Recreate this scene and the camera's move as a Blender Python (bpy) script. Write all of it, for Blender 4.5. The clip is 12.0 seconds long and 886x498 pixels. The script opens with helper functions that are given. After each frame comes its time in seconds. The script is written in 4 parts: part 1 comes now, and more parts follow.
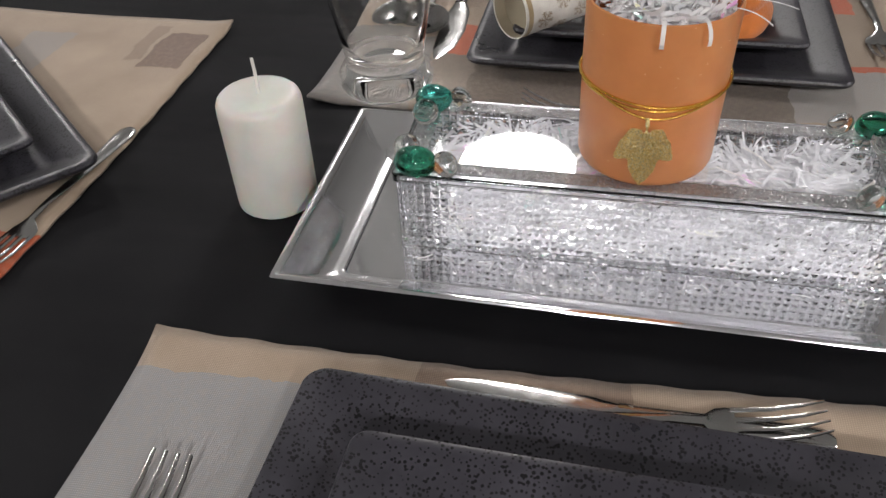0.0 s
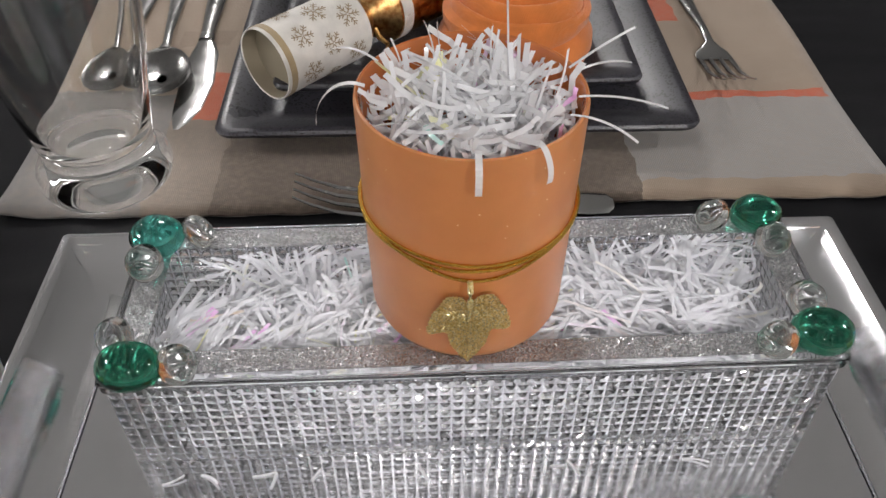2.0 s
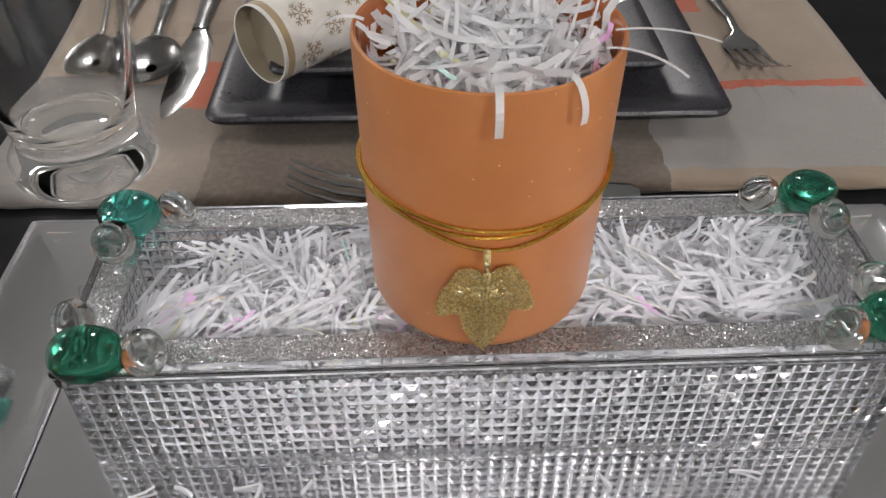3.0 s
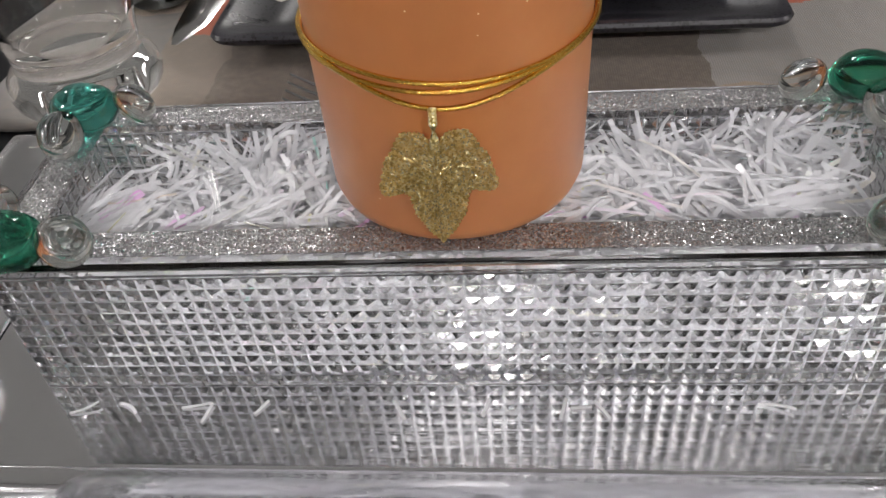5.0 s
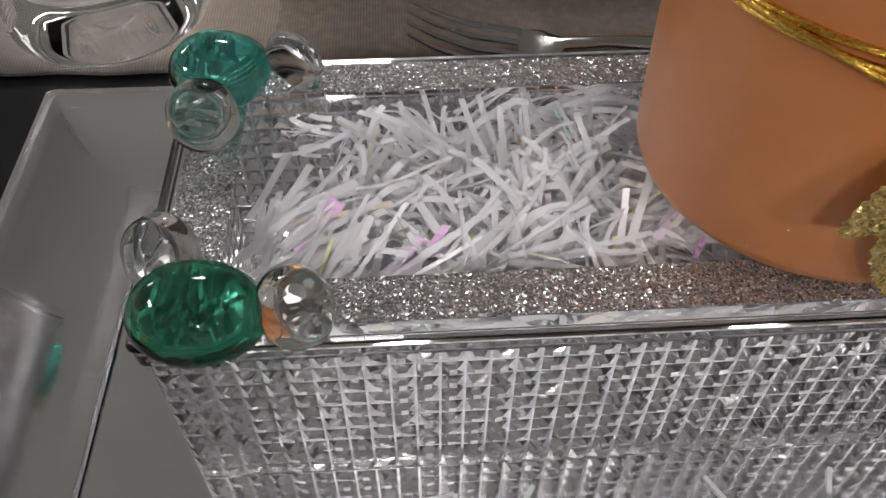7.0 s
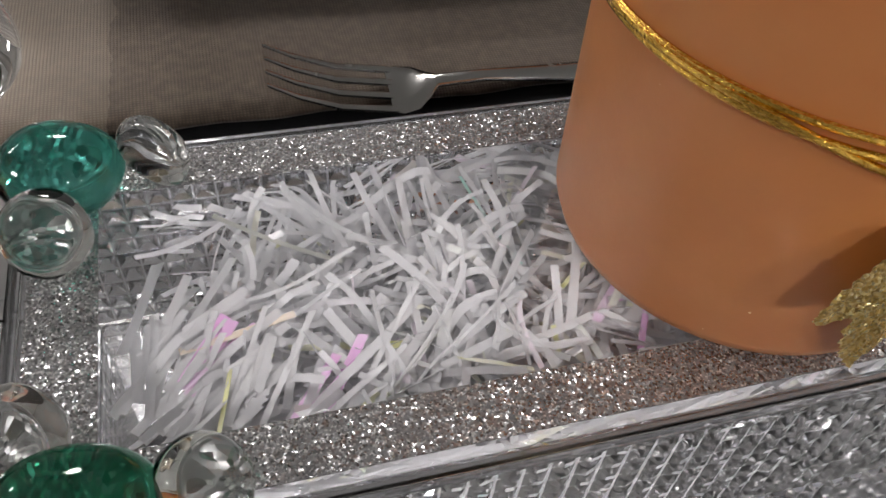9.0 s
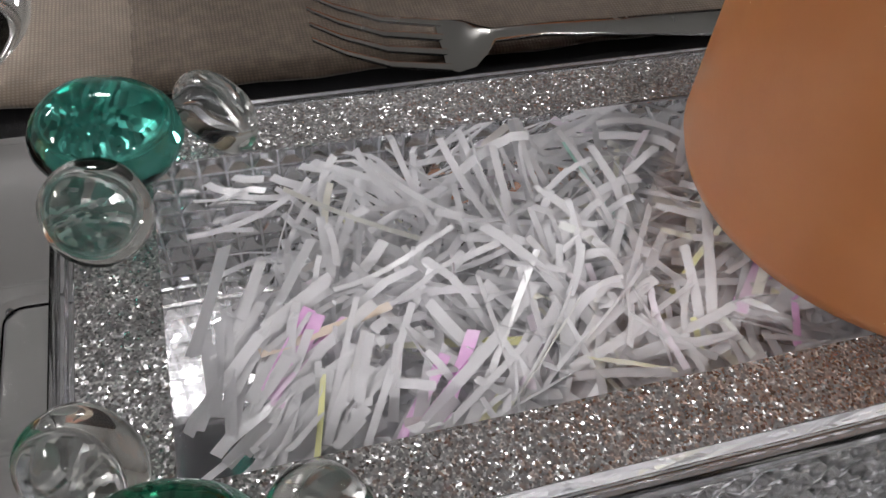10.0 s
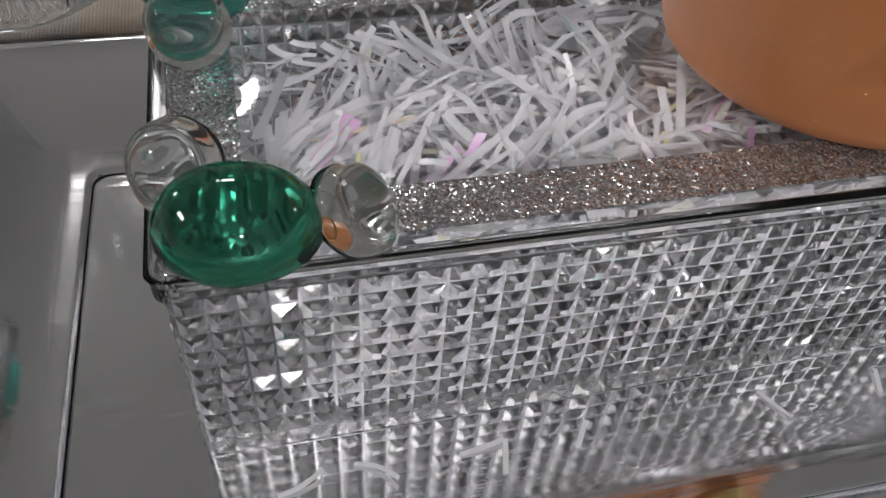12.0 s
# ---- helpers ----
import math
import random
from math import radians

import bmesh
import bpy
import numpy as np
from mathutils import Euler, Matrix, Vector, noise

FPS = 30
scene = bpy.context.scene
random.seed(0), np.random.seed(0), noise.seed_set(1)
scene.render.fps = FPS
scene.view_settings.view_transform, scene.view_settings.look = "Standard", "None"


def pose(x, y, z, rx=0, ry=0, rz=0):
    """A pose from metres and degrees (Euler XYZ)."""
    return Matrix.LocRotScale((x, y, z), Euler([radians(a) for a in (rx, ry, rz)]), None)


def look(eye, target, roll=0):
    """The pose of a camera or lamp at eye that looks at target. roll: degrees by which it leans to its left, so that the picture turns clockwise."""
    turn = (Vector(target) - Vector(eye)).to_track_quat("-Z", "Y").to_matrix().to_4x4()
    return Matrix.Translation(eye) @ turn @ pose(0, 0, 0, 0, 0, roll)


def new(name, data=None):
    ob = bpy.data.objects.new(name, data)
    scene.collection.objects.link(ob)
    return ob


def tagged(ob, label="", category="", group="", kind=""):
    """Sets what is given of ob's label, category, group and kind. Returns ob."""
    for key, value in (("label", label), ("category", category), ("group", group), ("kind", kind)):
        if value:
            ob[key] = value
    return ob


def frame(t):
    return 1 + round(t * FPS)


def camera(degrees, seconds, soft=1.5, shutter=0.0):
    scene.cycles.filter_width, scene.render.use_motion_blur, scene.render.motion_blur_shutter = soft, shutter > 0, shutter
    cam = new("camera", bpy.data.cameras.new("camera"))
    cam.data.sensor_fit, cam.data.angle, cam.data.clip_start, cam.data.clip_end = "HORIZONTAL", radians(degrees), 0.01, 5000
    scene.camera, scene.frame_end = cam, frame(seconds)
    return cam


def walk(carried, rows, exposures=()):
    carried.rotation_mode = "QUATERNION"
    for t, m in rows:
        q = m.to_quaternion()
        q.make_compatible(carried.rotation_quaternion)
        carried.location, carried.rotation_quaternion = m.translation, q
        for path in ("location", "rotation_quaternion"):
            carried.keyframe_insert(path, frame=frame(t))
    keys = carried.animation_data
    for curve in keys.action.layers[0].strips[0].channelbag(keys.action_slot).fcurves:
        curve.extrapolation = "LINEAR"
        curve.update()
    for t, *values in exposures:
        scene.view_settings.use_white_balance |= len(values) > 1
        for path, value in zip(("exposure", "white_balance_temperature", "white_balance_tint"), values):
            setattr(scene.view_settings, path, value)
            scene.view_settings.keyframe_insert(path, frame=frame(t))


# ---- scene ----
cam = camera(56.6, 12.0)
PATH = [
    (0, (-0.024, -0.384, 0.309), (-0.38, 1.094, -0.991), -3.0),
    (0.5, (-0.055, -0.41, 0.332), (-0.114, 1.088, -0.992), -1.4),
    (1, (-0.04, -0.337, 0.321), (0.006, 1.151, -1.015), 0.2),
    (1.5, (-0.027, -0.246, 0.303), (0.033, 1.221, -1.055), 0.2),
    (2, (-0.021, -0.217, 0.284), (0.043, 1.233, -1.092), -0.0),
    (2.5, (-0.02, -0.205, 0.265), (0.042, 1.246, -1.111), -0.1),
    (3, (-0.022, -0.201, 0.243), (0.031, 1.305, -1.073), -0.2),
    (3.5, (-0.018, -0.213, 0.214), (0.019, 1.321, -1.068), -0.4),
    (3.7, (-0.019, -0.223, 0.207), (0.01, 1.316, -1.07), -0.4),
    (5.3, (0.016, -0.184, 0.195), (-0.183, 1.301, -1.13), -6.3),
    (5.5, (0.003, -0.177, 0.197), (-0.2, 1.302, -1.134), -6.5),
    (6, (-0.03, -0.139, 0.179), (-0.103, 1.251, -1.257), -3.6),
    (6.5, (-0.063, -0.135, 0.173), (-0.068, 1.196, -1.319), -1.7),
    (7, (-0.085, -0.12, 0.171), (-0.001, 1.193, -1.335), 0.3),
    (7.5, (-0.085, -0.099, 0.174), (0.168, 1.184, -1.34), 3.2),
    (7.7, (-0.083, -0.096, 0.174), (0.242, 1.172, -1.338), 4.4),
    (9.3, (-0.102, -0.085, 0.163), (0.354, 1.164, -1.332), 6.5),
    (9.5, (-0.108, -0.078, 0.16), (0.354, 1.148, -1.352), 7.0),
    (10, (-0.107, -0.069, 0.15), (0.353, 1.11, -1.399), 7.3),
    (10.5, (-0.101, -0.075, 0.146), (0.343, 1.092, -1.416), 6.6),
    (11, (-0.111, -0.095, 0.143), (0.353, 1.094, -1.397), 6.8),
    (11.5, (-0.117, -0.104, 0.141), (0.33, 1.1, -1.392), 6.7),
    (12, (-0.115, -0.119, 0.143), (0.274, 1.198, -1.311), 5.0),
]
walk(cam, [(t, look(eye, target, roll)) for t, eye, target, roll in PATH],
     exposures=[(0, 0.16, 6500, 10), (2, 0.16, 6450, 10), (3.5, -0.02, 6500, 10), (5.5, -0.09, 6550, 10), (6.5, -0.25, 6450, 10), (7.5, -0.29, 6850, 10), (9.5, -0.23, 6550, 10), (10.5, -0.27, 6500, 10), (12, -0.39, 6400, 10)])

# ---- world and lamps ----
world = bpy.data.worlds.new("world")
scene.world = world
world.use_nodes = True
world.node_tree.nodes["Background"].inputs[0].default_value = (0.5, 0.52, 0.55, 1)
world.node_tree.nodes["Background"].inputs[1].default_value = 0.05

TOP = 0.055          # height of the crystal box's lid above the cloth
CEILING = 1.65
FLOOR = -0.755
LAMP_GLOW = 54.0
# x, y, radius, glow
# the last three, far to the sides, are added fill with no known source
LAMPS = [(-0.34, 2.23, 0.2235, LAMP_GLOW), (-0.12, -2.36, 0.105, LAMP_GLOW * 6.5), (1.15, -2.30, 0.105, LAMP_GLOW * 6), (-2.7, 0.0, 0.2235, LAMP_GLOW), (2.5, 0.1, 0.2235, LAMP_GLOW), (-2.8, 2.4, 0.2235, LAMP_GLOW)]


# ---- material helpers ----
def material(name, colour=(0.5, 0.5, 0.5), rough=0.5, metal=0.0, **more):
    m = bpy.data.materials.new(name)
    m.use_nodes = True
    b = m.node_tree.nodes["Principled BSDF"]
    b.inputs["Base Color"].default_value = (*colour, 1)
    b.inputs["Roughness"].default_value = rough
    b.inputs["Metallic"].default_value = metal
    for key, value in more.items():
        b.inputs[key.replace("_", " ")].default_value = value
    return m


def node(m, kind, **values):
    n = m.node_tree.nodes.new(kind)
    for key, value in values.items():
        if key.startswith("i_"):
            n.inputs[key[2:].replace("_", " ")].default_value = value
        else:
            setattr(n, key, value)
    return n


def link(m, a, b):
    m.node_tree.links.new(a, b)


def shader(m):
    return m.node_tree.nodes["Principled BSDF"]


def coords(m, space="Object"):
    return node(m, "ShaderNodeTexCoord").outputs[space]


def noise_tex(m, scale, detail=4.0, vector=None, rough=0.55):
    n = node(m, "ShaderNodeTexNoise", i_Scale=scale, i_Detail=detail, i_Roughness=rough)
    link(m, vector or coords(m), n.inputs["Vector"])
    return n


def ramp(m, value, stops):
    n = node(m, "ShaderNodeValToRGB")
    e = n.color_ramp.elements
    while len(e) < len(stops):
        e.new(0.5)
    for k, (p, c) in zip(e, stops):
        k.position, k.color = p, (*c, 1) if len(c) == 3 else c
    link(m, value, n.inputs[0])
    return n.outputs[0]


def bump(m, height, strength=0.3, distance=0.001, normal=None):
    n = node(m, "ShaderNodeBump", i_Strength=strength, i_Distance=distance)
    link(m, height, n.inputs["Height"])
    if normal:
        link(m, normal, n.inputs["Normal"])
    link(m, n.outputs[0], shader(m).inputs["Normal"])
    return n.outputs[0]


def math_node(m, op, a, b=None):
    n = node(m, "ShaderNodeMath", operation=op)
    for k, v in enumerate((a, b)):
        if v is None:
            continue
        if isinstance(v, (int, float)):
            n.inputs[k].default_value = v
        else:
            link(m, v, n.inputs[k])
    return n.outputs[0]


def mix(m, fac, a, b):
    n = node(m, "ShaderNodeMix", data_type="RGBA")
    for k, v in ((0, fac), (6, a), (7, b)):
        if isinstance(v, (int, float)):
            n.inputs[k].default_value = v
        elif isinstance(v, tuple):
            n.inputs[k].default_value = (*v, 1)
        else:
            link(m, v, n.inputs[k])
    return n.outputs[2]


def weave(m, scale, strength, distance=0.0004, under=None):
    """Crossed threads as fine relief."""
    xyz = coords(m)
    a = node(m, "ShaderNodeTexWave", bands_direction="X", i_Scale=scale, i_Distortion=0.6)
    b = node(m, "ShaderNodeTexWave", bands_direction="Y", i_Scale=scale, i_Distortion=0.6)
    link(m, xyz, a.inputs["Vector"])
    link(m, xyz, b.inputs["Vector"])
    h = math_node(m, "MULTIPLY", a.outputs["Fac"], b.outputs["Fac"])
    bump(m, h, strength, distance, under)
    return h


# ---- materials ----
def black_cloth():
    m = material("black_cloth", (0.007, 0.007, 0.008), 0.75, Specular_IOR_Level=0.14)
    big = noise_tex(m, 9, 3)
    link(m, ramp(m, big.outputs["Fac"], [(0.3, (0.0062, 0.0062, 0.0075)), (0.7, (0.0118, 0.0118, 0.0132))]), shader(m).inputs["Base Color"])
    turn = node(m, "ShaderNodeMapping")
    turn.inputs["Rotation"].default_value = (0, 0, 0.9)
    turn.inputs["Scale"].default_value = (1, 5, 1)
    link(m, coords(m), turn.inputs["Vector"])
    fold = noise_tex(m, 3.2, 2, turn.outputs[0])
    weave(m, 520, 0.25, 0.0003, bump(m, fold.outputs["Fac"], 0.5, 0.02))
    return m


BLACK_CLOTH = black_cloth()


def speckled_ceramic():
    m = material("speckled_black_ceramic", (0.02, 0.02, 0.022), 0.45, Coat_Weight=0.04, Coat_Roughness=0.35, Specular_IOR_Level=0.36)
    v = node(m, "ShaderNodeTexVoronoi", i_Scale=500.0)
    link(m, coords(m), v.inputs["Vector"])
    n = noise_tex(m, 120, 3)
    size = math_node(m, "MULTIPLY", n.outputs["Fac"], 0.78)
    spot = math_node(m, "LESS_THAN", v.outputs["Distance"], math_node(m, "SUBTRACT", size, 0.06))
    cloud = noise_tex(m, 30, 6)
    ground = ramp(m, cloud.outputs["Fac"], [(0.3, (0.026, 0.025, 0.031)), (0.7, (0.046, 0.044, 0.055))])
    link(m, mix(m, spot, ground, (0.003, 0.003, 0.004)), shader(m).inputs["Base Color"])
    link(m, ramp(m, cloud.outputs["Fac"], [(0.3, (0.26,) * 3), (0.7, (0.42,) * 3)]), shader(m).inputs["Roughness"])
    bump(m, cloud.outputs["Fac"], 0.12, 0.0008)
    return m


CERAMIC = speckled_ceramic()


def mirror_plastic(name, low, high):
    m = material(name, (0.86, 0.86, 0.88), low, 1.0)
    n = noise_tex(m, 40, 5)
    link(m, ramp(m, n.outputs["Fac"], [(0.3, (low,) * 3), (0.75, (high,) * 3)]), shader(m).inputs["Roughness"])
    streak = node(m, "ShaderNodeMapping")
    streak.inputs["Scale"].default_value = (1, 14, 1)
    link(m, coords(m), streak.inputs["Vector"])
    s = noise_tex(m, 16, 3, streak.outputs[0])
    bump(m, s.outputs["Fac"], 0.09, 0.0008)
    return m


SILVER = mirror_plastic("silver_plastic", 0.07, 0.15)
SILVER_BASE = mirror_plastic("polished_silver_plastic", 0.05, 0.11)


def steel():
    m = material("stainless_steel", (0.46, 0.455, 0.45), 0.18, 1.0)
    n = noise_tex(m, 90, 4)
    link(m, ramp(m, n.outputs["Fac"], [(0.3, (0.12,) * 3), (0.75, (0.28,) * 3)]), shader(m).inputs["Roughness"])
    return m


STEEL = steel()
ACRYLIC = material("clear_acrylic", (0.975, 0.98, 1.0), 0.02, IOR=1.49, Transmission_Weight=1.0)
CUT_ACRYLIC = material("cut_acrylic", (0.965, 0.972, 1.0), 0.10, IOR=1.49, Transmission_Weight=1.0)
GLASS = material("clear_glass", (0.99, 0.995, 0.99), 0.0, IOR=1.5, Transmission_Weight=1.0)


def gem_glass(name, colour, foil, relief=0.05):
    """Pressed glass with bubbles and a pearly skin."""
    m = material(name, colour, 0.005, IOR=1.5, Transmission_Weight=1.0)
    n = noise_tex(m, 150, 2)
    link(m, ramp(m, n.outputs["Fac"], [(0.35, colour), (0.7, foil)]), shader(m).inputs["Base Color"])
    b = noise_tex(m, 320, 2)
    bump(m, b.outputs["Fac"], relief, 0.0006)
    return m


GREEN_GLASS = gem_glass("emerald_glass", (0.035, 0.40, 0.235), (0.12, 0.64, 0.43))
TEAL_GLASS = gem_glass("teal_glass", (0.06, 0.52, 0.42), (0.18, 0.72, 0.62))
CLEAR_GEM = gem_glass("clear_gem_glass", (0.95, 0.985, 0.965), (0.98, 0.995, 0.98), 0.02)


# The default stops paint a tenth of the flakes near white, as lamp sparkle.
def glitter(name="silver_glitter", scale=2800.0, tilt_by=1.0, rough=0.27, metal=0.72, stops=((0.0, (0.26, 0.26, 0.27)), (0.85, (0.56, 0.56, 0.58)), (0.90, (0.99, 0.99, 0.99)))):
    """Tiny flakes, each tilted its own way."""
    m = material(name, (0.55, 0.55, 0.57), rough, metal)
    v = node(m, "ShaderNodeTexVoronoi", i_Scale=scale)
    link(m, coords(m), v.inputs["Vector"])
    sep = node(m, "ShaderNodeSeparateColor")
    link(m, v.outputs["Color"], sep.inputs[0])
    link(m, ramp(m, sep.outputs[2], stops), shader(m).inputs["Base Color"])
    link(m, ramp(m, sep.outputs[2], [(0.0, (rough,) * 3), (0.88, (rough,) * 3), (0.91, (rough * 0.6,) * 3)]), shader(m).inputs["Roughness"])
    tilt = node(m, "ShaderNodeVectorMath", operation="SUBTRACT")
    link(m, v.outputs["Color"], tilt.inputs[0])
    tilt.inputs[1].default_value = (0.5, 0.5, 0.5)
    scaled = node(m, "ShaderNodeVectorMath", operation="SCALE")
    link(m, tilt.outputs[0], scaled.inputs[0])
    scaled.inputs["Scale"].default_value = tilt_by
    add = node(m, "ShaderNodeVectorMath", operation="ADD")
    geo = node(m, "ShaderNodeNewGeometry")
    link(m, geo.outputs["Normal"], add.inputs[0])
    link(m, scaled.outputs[0], add.inputs[1])
    norm = node(m, "ShaderNodeVectorMath", operation="NORMALIZE")
    link(m, add.outputs[0], norm.inputs[0])
    link(m, norm.outputs[0], shader(m).inputs["Normal"])
    return m


GLITTER = glitter()


def shred_paper(name="white_iridescent_shred", pearly=True):
    m = material(name, (0.86, 0.86, 0.88), 0.3, Coat_Weight=0.4, Coat_Roughness=0.1)
    geo = node(m, "ShaderNodeNewGeometry")
    c = ramp(m, geo.outputs["Random Per Island"], [(0.0, (0.75, 0.75, 0.77)), (0.93, (0.83, 0.83, 0.85)), (0.95, (0.92, 0.84, 0.92)), (0.97, (0.91, 0.90, 0.78)), (0.99, (0.90, 0.92, 0.90))])
    if not pearly:
        c = ramp(m, geo.outputs["Random Per Island"], [(0.0, (0.88, 0.88, 0.90)), (1.0, (0.95, 0.95, 0.96))])
    link(m, c, shader(m).inputs["Base Color"])
    shader(m).inputs["Subsurface Weight"].default_value = 0.0
    out = m.node_tree.nodes["Material Output"]
    trans = node(m, "ShaderNodeBsdfTranslucent")
    link(m, c, trans.inputs["Color"])
    both = node(m, "ShaderNodeMixShader")
    both.inputs[0].default_value = 0.25
    link(m, shader(m).outputs[0], both.inputs[1])
    link(m, trans.outputs[0], both.inputs[2])
    link(m, both.outputs[0], out.inputs["Surface"])
    return m


SHRED = shred_paper()


def pearl_strip():
    """Iridescent film: pink or yellow by strip, with a glossy skin."""
    m = material("pearl_film", (0.9, 0.5, 0.85), 0.18, Coat_Weight=0.8, Coat_Roughness=0.05)
    geo = node(m, "ShaderNodeNewGeometry")
    n = noise_tex(m, 90, 2)
    pick = ramp(m, geo.outputs["Random Per Island"], [(0.0, (0.88, 0.42, 0.84)), (0.40, (0.90, 0.60, 0.88)), (0.45, (0.83, 0.82, 0.36)), (0.85, (0.88, 0.88, 0.62)), (0.90, (0.55, 0.90, 0.82))])
    link(m, mix(m, ramp(m, n.outputs["Fac"], [(0.42, (0.0,) * 3), (0.62, (0.55,) * 3)]), pick, (0.92, 0.91, 0.93)), shader(m).inputs["Base Color"])
    return m


PEARL = pearl_strip()
# lighter copy of the box's paper: the pot's stronger light put into its white
LIT_SHRED = shred_paper("lit_white_shred", False)


def terracotta_glass():
    m = material("apricot_frosted_glass", (0.66, 0.25, 0.10), 0.38, Subsurface_Weight=0.25, Subsurface_Scale=0.01, Coat_Weight=0.25, Coat_Roughness=0.25)
    shader(m).inputs["Subsurface Radius"].default_value = (1.0, 0.45, 0.2)
    n = noise_tex(m, 45, 5)
    link(m, ramp(m, n.outputs["Fac"], [(0.3, (0.60, 0.225, 0.078)), (0.7, (0.68, 0.275, 0.100))]), shader(m).inputs["Base Color"])
    v = node(m, "ShaderNodeTexVoronoi", i_Scale=190.0)
    link(m, coords(m), v.inputs["Vector"])
    speck = math_node(m, "LESS_THAN", v.outputs["Distance"], 0.05)
    link(m, mix(m, speck, ramp(m, n.outputs["Fac"], [(0.3, (0.60, 0.225, 0.078)), (0.7, (0.68, 0.275, 0.100))]), (0.95, 0.70, 0.42)), shader(m).inputs["Base Color"])
    g = noise_tex(m, 900, 2)
    bump(m, g.outputs["Fac"], 0.08, 0.0004)
    return m


APRICOT = terracotta_glass()
GLAZE = material("glossy_orange_glass", (0.56, 0.17, 0.05), 0.12, Coat_Weight=0.6, Coat_Roughness=0.05)
_n = noise_tex(GLAZE, 30, 4)
link(GLAZE, ramp(GLAZE, _n.outputs["Fac"], [(0.3, (0.50, 0.15, 0.045)), (0.7, (0.60, 0.19, 0.06))]), shader(GLAZE).inputs["Base Color"])


def gold(name, scale, strength, rough=0.24, low=(0.62, 0.45, 0.15), high=(0.95, 0.78, 0.38)):
    m = material(name, (0.78, 0.55, 0.16), rough, 1.0)
    n = noise_tex(m, scale, 3)
    bump(m, n.outputs["Fac"], strength, 0.0006)
    link(m, ramp(m, n.outputs["Fac"], [(0.35, low), (0.65, high)]), shader(m).inputs["Base Color"])
    return m


GOLD_CORD = gold("gold_cord", 1600, 0.35, 0.2, (0.66, 0.36, 0.05), (0.95, 0.62, 0.14))
GOLD_LEAF = glitter("stamped_gold", 2300.0, 0.85, 0.28, 0.5, ((0.0, (0.60, 0.43, 0.12)), (0.5, (0.92, 0.74, 0.30)), (1.0, (0.99, 0.93, 0.62))))
GOLD_FOIL = gold("gold_foil_card", 260, 0.3, 0.32, (0.36, 0.16, 0.05), (0.72, 0.48, 0.20))


def wax():
    m = material("white_wax", (0.80, 0.79, 0.75), 0.42, Subsurface_Weight=0.5, Subsurface_Scale=0.012)
    n = noise_tex(m, 60, 4)
    link(m, ramp(m, n.outputs["Fac"], [(0.3, (0.68, 0.675, 0.635)), (0.7, (0.74, 0.735, 0.70))]), shader(m).inputs["Base Color"])
    bump(m, n.outputs["Fac"], 0.1, 0.001)
    return m


WAX = wax()


def cotton(name, colour, scale=420):
    m = material(name, colour, 0.85, Sheen_Weight=0.3)
    n = noise_tex(m, 70, 4)
    lo, hi = tuple(c * 0.86 for c in colour), tuple(min(1, c * 1.12) for c in colour)
    link(m, ramp(m, n.outputs["Fac"], [(0.3, lo), (0.7, hi)]), shader(m).inputs["Base Color"])
    weave(m, scale, 0.35, 0.0004)
    return m


ORANGE_NAPKIN = cotton("orange_napkin", (0.66, 0.19, 0.035))
WICK = cotton("waxed_wick", (0.75, 0.73, 0.68), 900)


def placemat_cloth(name, patches, tone=1.0):
    """Beige woven cloth with soft-edged blocks of print and of painted shade: (x0, x1, y0, y1, colour, strength)."""
    m = material(name, (0.50, 0.39, 0.30), 0.88, Sheen_Weight=0.2)
    xyz = coords(m)
    warp = noise_tex(m, 38, 4, xyz)
    shift = node(m, "ShaderNodeVectorMath", operation="SUBTRACT")
    link(m, warp.outputs["Color"], shift.inputs[0])
    shift.inputs[1].default_value = (0.5, 0.5, 0.5)
    small = node(m, "ShaderNodeVectorMath", operation="SCALE")
    link(m, shift.outputs[0], small.inputs[0])
    small.inputs["Scale"].default_value = 0.017
    moved = node(m, "ShaderNodeVectorMath", operation="ADD")
    link(m, xyz, moved.inputs[0])
    link(m, small.outputs[0], moved.inputs[1])
    sep = node(m, "ShaderNodeSeparateXYZ")
    link(m, moved.outputs[0], sep.inputs[0])
    cloud = noise_tex(m, 14, 6)
    grain = noise_tex(m, 260, 3)
    c = ramp(m, cloud.outputs["Fac"], [(0.3, (0.34 * tone, 0.255 * tone, 0.185 * tone)), (0.7, (0.45 * tone, 0.35 * tone, 0.265 * tone))])
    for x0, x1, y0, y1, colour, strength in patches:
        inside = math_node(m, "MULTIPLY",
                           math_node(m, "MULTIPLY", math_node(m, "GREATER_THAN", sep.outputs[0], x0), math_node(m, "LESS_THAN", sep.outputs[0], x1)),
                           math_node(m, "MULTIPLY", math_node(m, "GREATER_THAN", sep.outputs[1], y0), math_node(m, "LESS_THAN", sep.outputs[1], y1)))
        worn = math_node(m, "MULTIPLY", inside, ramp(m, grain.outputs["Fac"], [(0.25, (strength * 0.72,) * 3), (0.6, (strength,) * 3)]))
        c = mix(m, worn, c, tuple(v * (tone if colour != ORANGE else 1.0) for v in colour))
    threads = weave(m, 300, 0.34, 0.0006)
    cloth = node(m, "ShaderNodeMix", data_type="RGBA", blend_type="MULTIPLY")
    cloth.inputs[0].default_value = 1.0
    link(m, c, cloth.inputs[6])
    link(m, ramp(m, threads, [(0.0, (0.84,) * 3), (0.6, (1.17,) * 3)]), cloth.inputs[7])
    link(m, cloth.outputs[2], shader(m).inputs["Base Color"])
    return m


